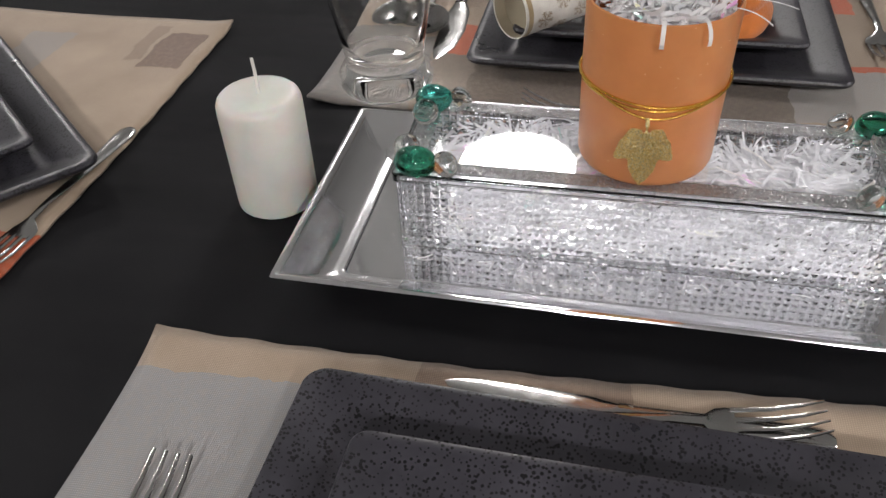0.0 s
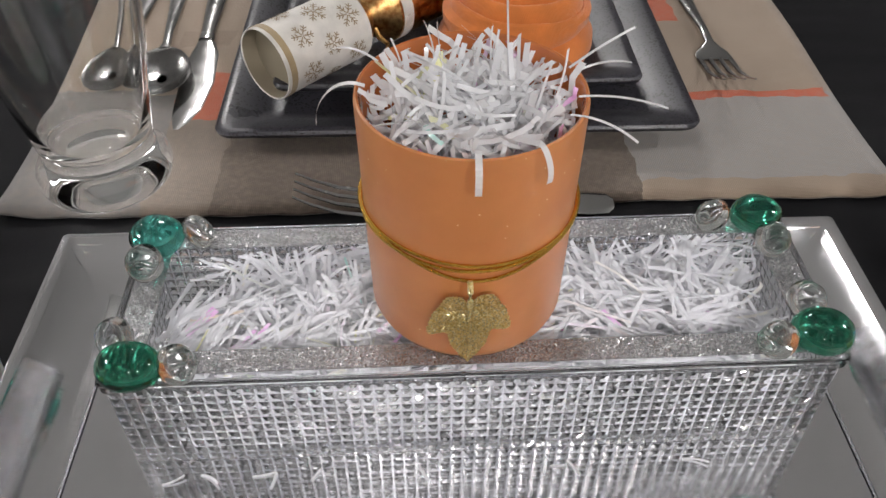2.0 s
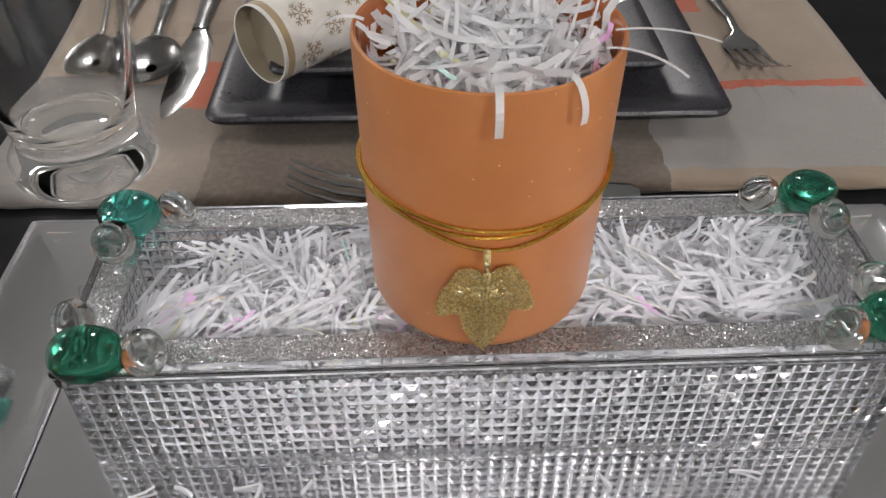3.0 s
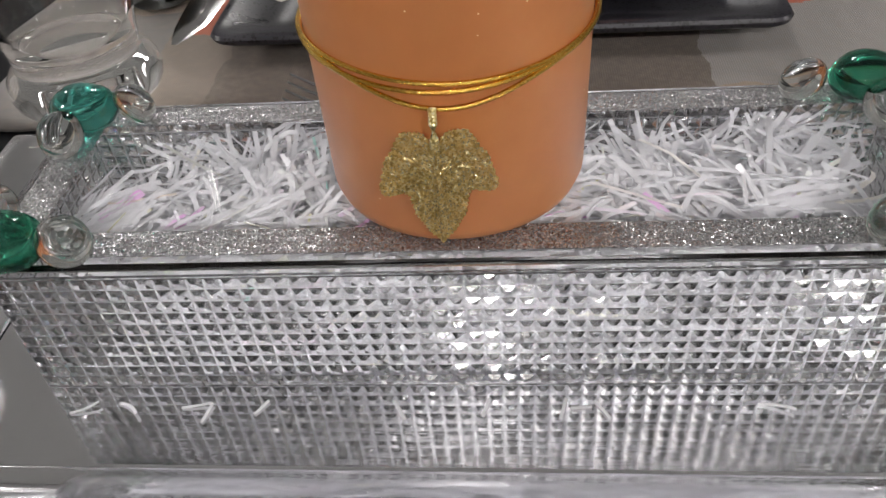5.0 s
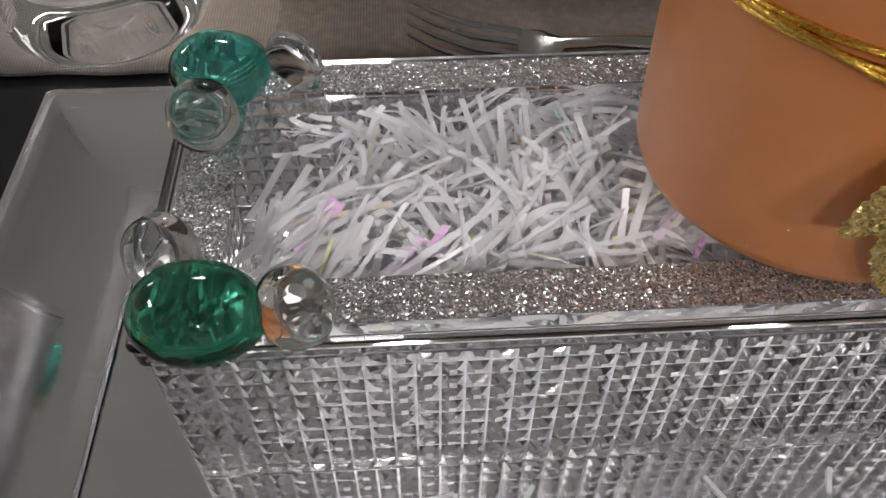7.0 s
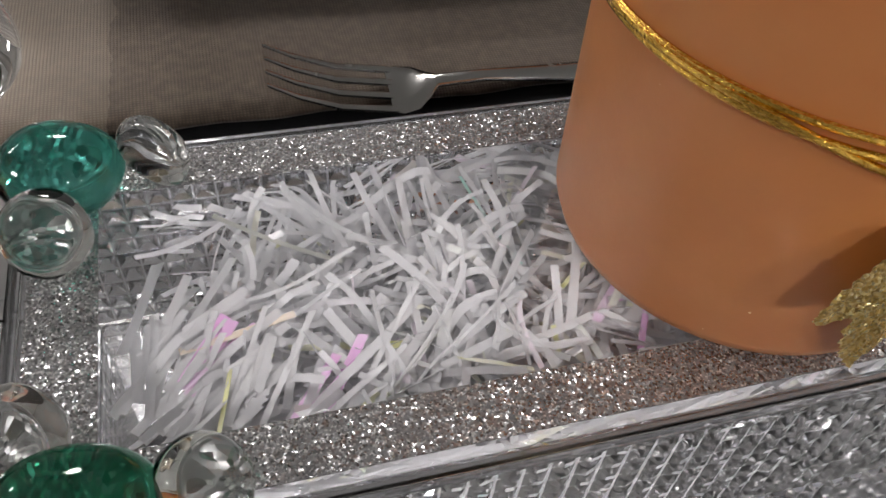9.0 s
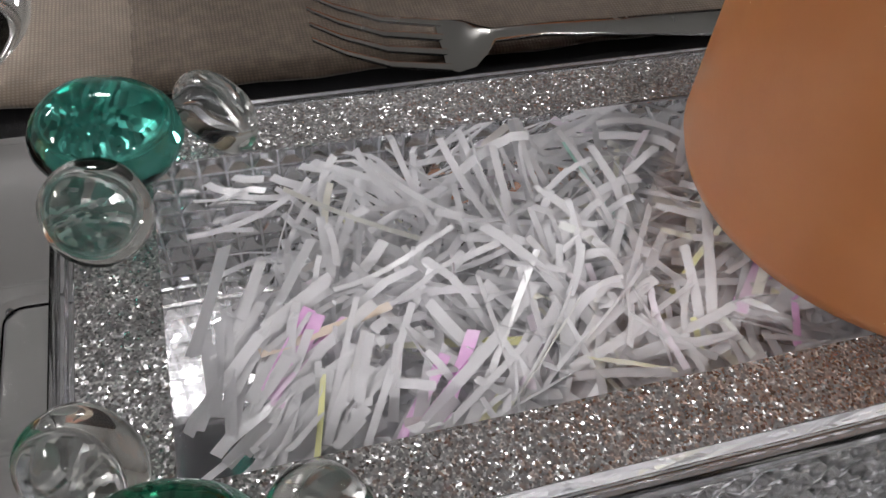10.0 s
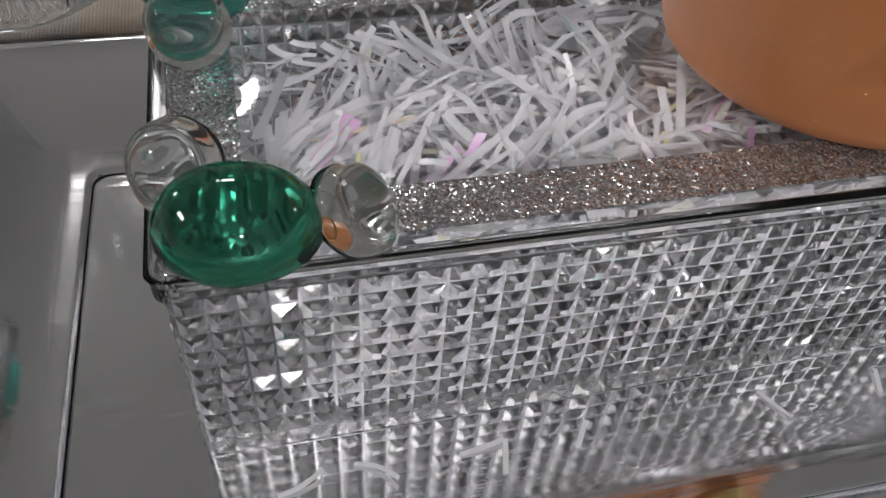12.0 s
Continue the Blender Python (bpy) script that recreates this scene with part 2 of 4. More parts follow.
CARD = material("grey_brown_card", (0.27, 0.23, 0.165), 0.8)
PLASTER = cotton("ceiling_plaster", (0.60, 0.60, 0.60), 60)
WALL_PAINT = cotton("wall_paint", (0.50, 0.495, 0.49), 60)
CARPET = cotton("grey_carpet", (0.42, 0.42, 0.41), 90)
WOOD = cotton("table_wood", (0.20, 0.12, 0.07), 40)
WHITE_METAL = material("white_lamp_frame", (0.8, 0.8, 0.8), 0.4)


def lamp_face(glow):
    m = bpy.data.materials.new("lamp_face")
    m.use_nodes = True
    m.node_tree.nodes.clear()
    e = node(m, "ShaderNodeEmission")
    e.inputs[0].default_value, e.inputs[1].default_value = (1.0, 0.965, 0.945, 1), glow
    link(m, e.outputs[0], node(m, "ShaderNodeOutputMaterial").inputs[0])
    return m


# ---- geometry helpers ----
def mesh_object(name, bm, mat, smooth=True):
    data = bpy.data.meshes.new(name)
    bmesh.ops.recalc_face_normals(bm, faces=bm.faces)
    bm.to_mesh(data)
    bm.free()
    data.materials.append(mat)
    if smooth:
        data.polygons.foreach_set("use_smooth", [True] * len(data.polygons))
        data.set_sharp_from_angle(angle=radians(38))
    return new(name, data)


def part(name, bm, mat, parent, label="", smooth=True, place=None):
    ob = mesh_object(name, bm, mat, smooth)
    ob.parent = parent
    if place is not None:
        ob.matrix_local = place
    if label:
        tagged(ob, label)
    return ob


def thing(name, place, label, category, group="", kind=""):
    ob = new(name)
    ob.empty_display_size = 0.01
    ob.matrix_world = place
    return tagged(ob, label, category, group, kind)


def box_mesh(x0, x1, y0, y1, z0, z1, bevel=0.0):
    bm = bmesh.new()
    bmesh.ops.create_cube(bm, size=1, matrix=Matrix.Translation(((x0 + x1) / 2, (y0 + y1) / 2, (z0 + z1) / 2)) @ Matrix.Diagonal((x1 - x0, y1 - y0, z1 - z0, 1)))
    if bevel:
        bmesh.ops.bevel(bm, geom=bm.edges[:], offset=bevel, segments=2, affect="EDGES")
    return bm


def turned(profile, n=64, closed=False):
    """A body of revolution from (radius, height) pairs."""
    bm = bmesh.new()
    rings = []
    for r, z in profile:
        if r < 1e-6:
            rings.append([bm.verts.new((0, 0, z))])
        else:
            rings.append([bm.verts.new((r * math.cos(2 * math.pi * k / n), r * math.sin(2 * math.pi * k / n), z)) for k in range(n)])
    pairs = list(zip(rings, rings[1:])) + ([(rings[-1], rings[0])] if closed else [])
    for a, b in pairs:
        for k in range(n):
            j = (k + 1) % n
            if len(a) == 1 and len(b) > 1:
                bm.faces.new((a[0], b[k], b[j]))
            elif len(b) == 1 and len(a) > 1:
                bm.faces.new((a[k], a[j], b[0]))
            elif len(a) > 1:
                bm.faces.new((a[k], a[j], b[j], b[k]))
    return bm


def rounded_loop(hx, hy, r, z, n=6):
    pts = []
    for cx, cy, a0 in ((hx - r, hy - r, 0), (-hx + r, hy - r, 90), (-hx + r, -hy + r, 180), (hx - r, -hy + r, 270)):
        for k in range(n + 1):
            a = radians(a0 + 90 * k / n)
            pts.append((cx + r * math.cos(a), cy + r * math.sin(a), z))
    return pts


def lofted(loops, cap_first=True, cap_last=True):
    bm = bmesh.new()
    rows = [[bm.verts.new(p) for p in loop] for loop in loops]
    for a, b in zip(rows, rows[1:]):
        n = len(a)
        for k in range(n):
            bm.faces.new((a[k], a[(k + 1) % n], b[(k + 1) % n], b[k]))
    if cap_first:
        bm.faces.new(rows[0])
    if cap_last:
        bm.faces.new(rows[-1])
    return bm


def tube(points, radius, n=8, closed=False):
    """A round cord along points."""
    pts = [Vector(p) for p in points]
    loops = []
    count = len(pts)
    for k, p in enumerate(pts):
        a, b = (pts[k - 1], pts[(k + 1) % count]) if closed else (pts[max(k - 1, 0)], pts[min(k + 1, count - 1)])
        d = (b - a).normalized()
        side = d.cross(Vector((0, 0, 1)))
        side = side.normalized() if side.length > 1e-4 else Vector((1, 0, 0))
        up = side.cross(d)
        r = radius(k / (count - 1)) if callable(radius) else radius
        loops.append([p + r * (side * math.cos(2 * math.pi * j / n) + up * math.sin(2 * math.pi * j / n)) for j in range(n)])
    if closed:
        loops.append(loops[0])
        return lofted(loops, False, False)
    return lofted(loops)


# ---- the room ----
def room():
    # the floor and walls are unseen; their tones were set for bounce light
    x0, x1, y0, y1 = -4.2, 4.2, -4.6, 4.8
    floor = mesh_object("floor", box_mesh(x0, x1, y0, y1, FLOOR - 0.1, FLOOR), CARPET, False)
    tagged(floor, "grey carpet floor", "floor", kind="structure")
    top = mesh_object("ceiling", box_mesh(x0, x1, y0, y1, CEILING + 0.001, CEILING + 0.1), PLASTER, False)
    tagged(top, "plain off-white ceiling with disc lamps", "ceiling", kind="structure")
    for name, b in (("wall_north", (x0, x1, y1, y1 + 0.12)), ("wall_south", (x0, x1, y0 - 0.12, y0)), ("wall_west", (x0 - 0.12, x0, y0, y1)), ("wall_east", (x1, x1 + 0.12, y0, y1))):
        w = mesh_object(name, box_mesh(*b, FLOOR, CEILING), WALL_PAINT, False)
        tagged(w, "plain grey painted wall", "wall", kind="structure")


def ceiling_or_fill_lamp(x, y, r, glow):
    lamp = thing("ceiling_or_fill_lamp", pose(x, y, CEILING), "round white flush ceiling lamp, switched on; the side ones are added fill", "lamp", "ceiling lamps")
    part("frame", turned([(r + 0.0015, 0), (r + 0.0215, 0), (r + 0.0265, -0.012), (r + 0.0215, -0.024), (r + 0.0045, -0.026), (r + 0.0015, -0.02)], 48, True), WHITE_METAL, lamp)
    part("diffuser", turned([(0, -0.030), (r * 0.45, -0.029), (r * 0.76, -0.027), (r, -0.022), (r, -0.004), (0, -0.004)], 48), lamp_face(glow), lamp, "glowing opal diffuser")


room()
for spot in LAMPS:
    ceiling_or_fill_lamp(*spot)


# ---- table ----
TX, TY = 0.80, 0.50


def table():
    t = thing("table", pose(0, 0, FLOOR), "dining table hidden under a black tablecloth", "table")
    h = -FLOOR - 0.003
    part("tabletop", box_mesh(-TX, TX, -TY, TY, h - 0.03, h, 0.003), WOOD, t, "", False)
    for sx in (-1, 1):
        for sy in (-1, 1):
            part("leg", box_mesh(sx * (TX - 0.09) - 0.03, sx * (TX - 0.09) + 0.03, sy * (TY - 0.09) - 0.03, sy * (TY - 0.09) + 0.03, 0, h - 0.03, 0.004), WOOD, t, "", False)


def tablecloth():
    """One sheet with a hanging edge, faint folds and creases."""
    bm = bmesh.new()
    nx, ny = 120, 80
    ex, ey = TX + 0.004, TY + 0.004
    rows = []
    for j in range(ny + 1):
        row = []
        for i in range(nx + 1):
            u, v = -1.28 + 2.56 * i / nx, -1.4 + 2.8 * j / ny
            x, y = max(-1, min(1, u)) * ex, max(-1, min(1, v)) * ey
            dx, dy = max(0, abs(u) - 1) * ex, max(0, abs(v) - 1) * ey
            drop = max(dx, dy)
            z = 0.0
            if drop > 0:
                wave = 0.012 * math.sin((y if dx > dy else x) * 26 + 2 * noise.noise((x * 3, y * 3, 0)))
                x += math.copysign(0.25 * dx * 0.2 + wave * min(1, drop * 8), u) if dx > 0 else 0
                y += math.copysign(0.25 * dy * 0.2 + wave * min(1, drop * 8), v) if dy > 0 else 0
                z = -drop
            else:
                z = 0.0
            row.append(bm.verts.new((x, y, z)))
        rows.append(row)
    for j in range(ny):
        for i in range(nx):
            bm.faces.new((rows[j][i], rows[j][i + 1], rows[j + 1][i + 1], rows[j + 1][i]))
    ob = mesh_object("tablecloth", bm, BLACK_CLOTH)
    s = ob.modifiers.new("thickness", "SOLIDIFY")
    s.thickness, s.offset = 0.0015, -1
    tagged(ob, "plain black cotton tablecloth spread over the table", "tablecloth")


table()
tablecloth()


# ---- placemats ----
GREY, ORANGE, BROWN, TAN, BROWN_IN_SHADE = (0.29, 0.29, 0.30), (0.50, 0.085, 0.024), (0.16, 0.10, 0.075), (0.36, 0.27, 0.20), (0.105, 0.08, 0.063)
# brown print and the beige strip beside it are darkened with painted shadow
FAR_PRINT_AND_SHADE = [(0.10, 0.30, 0.016, 0.098, (0.36, 0.345, 0.335), 0.9), (-0.128, 0.10, -0.01, 0.11, BROWN_IN_SHADE, 0.85), (-0.30, -0.165, -0.01, 0.11, (0.18, 0.178, 0.18), 0.85), (-0.165, -0.128, -0.01, 0.085, (0.20, 0.165, 0.135), 0.8), (0.14, 0.236, 0.094, 0.101, ORANGE, 0.95), (0.12, 0.165, 0.19, 0.4, ORANGE, 0.9),
             (-0.165, -0.13, 0.085, 0.135, ORANGE, 0.85), (-0.175, -0.14, 0.17, 0.19, BROWN, 0.3), (0.17, 0.30, 0.25, 0.4, GREY, 0.7)]
NEAR_PRINT = [(0.10, 0.30, 0.026, 0.102, GREY, 0.95), (-0.005, 0.098, -0.01, 0.03, BROWN, 0.6), (0.14, 0.30, 0.102, 0.112, ORANGE, 0.9), (-0.30, -0.19, -0.01, 0.03, GREY, 0.6), (0.12, 0.3, 0.2, 0.3, ORANGE, 0.8)]
LEFT_PRINT = [(-0.30, -0.05, -0.01, 0.05, ORANGE, 0.92), (0.155, 0.215, 0.012, 0.048, BROWN, 0.92), (0.165, 0.225, 0.052, 0.066, BROWN, 0.45), (0.12, 0.2, 0.13, 0.17, GREY, 0.6), (-0.3, 0.0, 0.19, 0.3, GREY, 0.6)]


def placemat(place, colour_blocks, label, tone=1.0):
    """Woven cloth; its origin is the middle of the edge that faces the table's centre."""
    bm = bmesh.new()
    w, d, nx, ny = 0.24, 0.335, 60, 42
    rng = random.Random(len(colour_blocks) * 7 + int(place.translation.x * 100))
    ph = rng.random() * 6
    top = []
    for j in range(ny + 1):
        row = []
        for i in range(nx + 1):
            u, v = i / nx, j / ny
            edge = min(u, 1 - u) * 0.48 < 0.002 or min(v, 1 - v) * d < 0.002
            x = -w + 2 * w * u
            y = d * v
            x += 0.0016 * math.sin(v * 9 + ph) * (2 * u - 1)
            y += 0.0020 * math.sin(u * 7 + ph) * (1 - 2 * v) + 0.0006 * math.sin(u * 90)
            corner = max(0, 1 - math.hypot(min(u, 1 - u) * 0.48, min(v, 1 - v) * d) / 0.03)
            z = 0.0022 + 0.0035 * corner ** 2 - (0.0008 if edge else 0)
            row.append(bm.verts.new((x, y, z)))
        top.append(row)
    for j in range(ny):
        for i in range(nx):
            bm.faces.new((top[j][i], top[j][i + 1], top[j + 1][i + 1], top[j + 1][i]))
    ob = mesh_object("placemat", bm, placemat_cloth("printed_placemat", colour_blocks, tone))
    ob.matrix_world = place
    s = ob.modifiers.new("thickness", "SOLIDIFY")
    s.thickness, s.offset = 0.0018, -1
    tagged(ob, label, "placemat", "placemats round the table")
    for x0, x1, y0, y1 in ((-w + 0.004, w - 0.004, 0.0026, 0.0132), (-w + 0.004, w - 0.004, d - 0.0132, d - 0.0026), (-w + 0.0036, -w + 0.0110, 0.014, d - 0.014), (w - 0.0110, w - 0.0036, 0.014, d - 0.014)):
        part("hem", box_mesh(x0, x1, y0, y1, 0.0018, 0.0029, 0.0004), ob.data.materials[0], ob, "folded stitched hem", False)
    return ob


# 0.80 darkens all but the orange, for weaker light on this side
placemat(pose(0.000, 0.1115, 0, 0, 0, -0.3), FAR_PRINT_AND_SHADE, "beige woven placemat with grey blocks and orange brush strokes", 0.80)
placemat(pose(-0.003, -0.118, 0, 0, 0, 181.2), NEAR_PRINT, "beige woven placemat with a grey block and brown dots")
placemat(pose(-0.350, -0.012, 0, 0, 0, 88.5), LEFT_PRINT, "beige woven placemat with brown patches and an orange stroke")
placemat(pose(0.302, -0.028, 0, 0, 0, -91), FAR_PRINT_AND_SHADE, "beige woven placemat with grey blocks at the table end")


# ---- plates ----
def square_plate(place, half, height, label, name="square_plate", group="plates on the placemats"):
    r = half * 0.075
    well = half - 0.026
    loops = [rounded_loop(half * 0.62, half * 0.62, r, 0), rounded_loop(half * 0.66, half * 0.66, r, 0.0), rounded_loop(half * 0.72, half * 0.72, r, height * 0.25),
             rounded_loop(half - 0.003, half - 0.003, r, height - 0.006), rounded_loop(half - 0.0005, half - 0.0005, r, height - 0.004), rounded_loop(half, half, r, height - 0.002),
             rounded_loop(half - 0.001, half - 0.001, r, height - 0.0004), rounded_loop(half - 0.0025, half - 0.0025, r, height), rounded_loop(half - 0.006, half - 0.006, r, height - 0.0006),
             rounded_loop(well + 0.003, well + 0.003, r * 0.8, height - 0.007), rounded_loop(well, well, r * 0.8, height - 0.0085), rounded_loop(well - 0.006, well - 0.006, r * 0.7, height - 0.0095), rounded_loop(0.02, 0.02, r * 0.2, height - 0.010)]
    ob = mesh_object(name, lofted(loops), CERAMIC)
    ob.matrix_world = place
    tagged(ob, label, "plate", group)
    return ob


LOW, HIGH = "large square black speckled stoneware plate on a placemat", "smaller square black plate stacked on a larger one"


def plate_pair(x, y, turn, half=0.1355):
    square_plate(pose(x, y, 0.0023, 0, 0, turn), half, 0.019, LOW)
    square_plate(pose(x, y, 0.0117, 0, 0, turn + 0.6), 0.1060, 0.021, HIGH)


plate_pair(0.0065, 0.2905, -0.8)
plate_pair(-0.0100, -0.2940, -1.8, 0.1430)
plate_pair(-0.527, -0.017, 49)


# ---- candles ----
def candle(x, y, lean, label):
    c = thing("pillar_candle", pose(x, y, 0), label, "candle", "pillar candles beside the tray")
    prof = [(0, 0.0003), (0.0225, 0.0003), (0.0245, 0.0022), (0.0248, 0.006), (0.0250, 0.066), (0.0247, 0.0700), (0.0238, 0.0726), (0.0222, 0.0742), (0.0195, 0.0749), (0.012, 0.0748), (0.005, 0.0742), (0, 0.0738)]
    part("wax_body", turned(prof, 64), WAX, c)
    part("wick", tube([(0, 0.002, 0.073), (-0.0006 * lean, 0.0035, 0.079), (-0.0018 * lean, 0.006, 0.086), (-0.0034 * lean, 0.0085, 0.0925)], lambda u: 0.0011 - 0.0002 * u, 8), WICK, c, "unburnt white wick")


candle(-0.2210, 0.000, 1.0, "white unlit pillar candle standing on the black cloth")
candle(0.2190, 0.000, -0.6, "white unlit pillar candle standing on the black cloth")


# ---- tray ----
def tray():
    hx, hy = 0.1830, 0.0855

    def rect(inset, z, r):
        return rounded_loop(hx - inset, hy - inset, max(0.0008, r), z, 5)
    up = [rect(0.0005, 0.0216, 0.0022), rect(0, 0.0226, 0.0022), rect(0.0006, 0.0234, 0.0022), rect(0.0022, 0.0236, 0.0020), rect(0.0036, 0.0230, 0.0020)]
    for k in range(1, 13):
        u = k / 12
        up.append(rect(0.0036 + 0.0235 * u, 0.0046 + 0.0184 * (1 - u) ** 1.7, 0.002 + 0.004 * u))
    up += [rect(0.0285, 0.0046, 0.004), rect(0.0292, 0.0044, 0.004), rect(0.0298, 0.0038, 0.004), rect(0.0300, 0.0036, 0.004)]
    under = [rect(0.0300, 0.0006, 0.004)]
    for k in range(11, 0, -2):
        u = k / 12
        under.append(rect(0.0030 + 0.0235 * u, 0.0040 + 0.0176 * (1 - u) ** 1.7 - 0.0018, 0.002 + 0.004 * u))
    t = thing("serving_tray", pose(-0.0045, -0.0110, 0, 0, 0, -0.5), "shiny silver rectangular tray with sloping sides, on the black cloth", "tray")
    part("sloping_side", lofted(under + up[5:] + [under[0]], False, False), SILVER, t)
    part("rim", lofted([under[-1]] + up[:6], False, False), SILVER, t, "thin raised rim")
    part("base_panel", lofted([rect(0.0303, 0.0004, 0.004), rect(0.0303, 0.0032, 0.004), rect(0.0309, 0.0036, 0.004), rect(0.06, 0.0036, 0.003)]), SILVER_BASE, t, "flat mirror-like base", False)


tray()

# ---- crystal box ----
BX0, BX1, BY0, BY1, BZ = -0.1340, 0.1330, -0.0388, 0.0422, 0.0040
CELL = 0.0047
PYRAMID = 0.0011
RIM = 0.0042        # smooth band above the cut cells
LID = 0.0015        # thickness of the lid


def waffle_panel(length, z0, z1, seed, thick=0.0020):
    """A wall that runs along x, its outside (-y) pressed into blunt little pyramids with a narrow flat groove between them."""
    rng = random.Random(seed)
    bm = bmesh.new()
    nx, nz = round(length / CELL), round((z1 - z0) / CELL)
    dx, dz, rib = length / nx, (z1 - z0) / nz, 0.00024
    grid = [[bm.verts.new((-length / 2 + i * dx, 0, z0 + j * dz)) for i in range(nx + 1)] for j in range(nz + 1)]
    for j in range(nz):
        for i in range(nx):
            x, z = -length / 2 + i * dx, z0 + j * dz
            ring = [grid[j][i], grid[j][i + 1], grid[j + 1][i + 1], grid[j + 1][i]]
            tilt_x, tilt_z = rng.gauss(0, 0.00010), rng.gauss(0, 0.00010)
            for inset, rise in ((rib, 0.0), (0.00160, PYRAMID)):
                tops = []
                for sx, sz in ((0, 0), (1, 0), (1, 1), (0, 1)):
                    lean = (tilt_x * (2 * sx - 1) + tilt_z * (2 * sz - 1)) if rise == PYRAMID else 0
                    tops.append(bm.verts.new((x + (inset if sx == 0 else dx - inset), -rise + lean, z + (inset if sz == 0 else dz - inset))))
                for k in range(4):
                    bm.faces.new((ring[k], ring[(k + 1) % 4], tops[(k + 1) % 4], tops[k]))
                ring = tops
            bm.faces.new(ring)
    back = [bm.verts.new((sx * length / 2, thick, z)) for sx, z in ((-1, z0), (1, z0), (1, z1), (-1, z1))]
    bm.faces.new(back)
    sides = (grid[0], [g[nx] for g in grid], grid[nz][::-1], [g[0] for g in grid][::-1])
    for k, side in enumerate(sides):
        bm.faces.new([*side, back[(k + 1) % 4], back[k]])
    return bm


def crystal_box():
    cx, cy = (BX0 + BX1) / 2, (BY0 + BY1) / 2
    lx, ly = BX1 - BX0, BY1 - BY0
    b = thing("crystal_box", pose(cx, cy, 0), "clear acrylic waffle-cut box with glitter edging, on the silver tray", "box")
    under = TOP - LID - 0.0001
    z1 = under - RIM
    for k, (turn, length, off) in enumerate(((0, lx - 0.005, ly / 2), (180, lx - 0.005, ly / 2), (90, ly - 0.010, lx / 2), (270, ly - 0.010, lx / 2))):
        w = part("side_panel", waffle_panel(length, BZ, z1 - 0.0001, k), CUT_ACRYLIC, b, "waffle-cut clear panel", False, pose(0, 0, 0, 0, 0, turn) @ pose(0, -off + 0.0019, 0))
        w.visible_shadow = False
    # smooth rim band that carries the lid, a hollow frame with softened edges
    hx, hy = lx / 2, ly / 2
    prof = ((0.0008, z1), (0.0005, z1 + 0.0003), (0.0004, under - 0.0006), (0.0010, under), (0.0020, under), (0.0024, under - 0.0005), (0.0024, z1 + 0.0003), (0.0020, z1))
    loops = [rounded_loop(hx - i, hy - i, 0.0025, z, 5) for i, z in prof]
    rim = part("rim_band", lofted(loops + loops[:1], False, False), ACRYLIC, b, "smooth clear band under the lid", False)
    rim.visible_shadow = False
    # lid: a plain sheet with softened edges
    prof = ((0.0010, TOP - LID), (0.0003, TOP - LID + 0.0004), (0.0, TOP - LID * 0.5), (0.0003, TOP - 0.0004), (0.0010, TOP))
    lid = part("lid", lofted([rounded_loop(hx - i, hy - i, 0.0025, z) for i, z in prof]), ACRYLIC, b, "flat clear lid", False)
    lid.visible_shadow = False
    w = 0.0100
    ox, oy = hx - 0.0034, hy - 0.0036
    for x0, x1, y0, y1 in ((-ox, ox, -oy, -oy + w), (-ox, ox, oy - w, oy), (-ox + 0.0002, -ox + 0.0115, -oy + w + 0.0002, oy - w - 0.0002), (ox - 0.0115, ox - 0.0002, -oy + w + 0.0002, oy - w - 0.0002)):
        part("glitter_strip", box_mesh(x0, x1, y0, y1, TOP + 0.0001, TOP + 0.0005), GLITTER, b, "silver glitter tape", False)


crystal_box()


# ---- shredded paper ----
def ribbon(bm, start, heading, length, width, curl, twist, rng, limits=None, seg=9, cup=None, flatly=False, slot=0):
    """A narrow paper strip that bends as it goes."""
    p, d = Vector(start), Vector(heading).normalized()
    axis = d.cross(Vector((rng.uniform(-1, 1), rng.uniform(-1, 1), rng.uniform(-1, 1)))).normalized()
    if flatly:
        axis = (d.cross(Vector((0, 0, 1))).normalized() + 0.35 * axis).normalized()
        axis = (axis - d * axis.dot(d)).normalized()
    side = axis.cross(d).normalized()
    flat = (side * math.cos(twist) + axis * math.sin(twist)).normalized()
    last = None
    for k in range(seg + 1):
        q = p.copy()
        if limits:
            for n in range(3):
                q[n] = min(max(q[n], limits[n][0]), limits[n][1])
        if cup and q.z < cup[3] + 0.001:
            off = Vector((q.x - cup[0], q.y - cup[1], 0))
            if off.length > cup[2]:
                q -= off * (1 - cup[2] / off.length)
        pair = (bm.verts.new(q - flat * width / 2), bm.verts.new(q + flat * width / 2))
        if last:
            bm.faces.new((last[0], last[1], pair[1], pair[0])).material_index = slot
        last = pair
        p += d * length / seg
        turn = Matrix.Rotation(curl / seg, 3, axis)
        d = (turn @ d).normalized()
        flat = (turn @ flat).normalized()


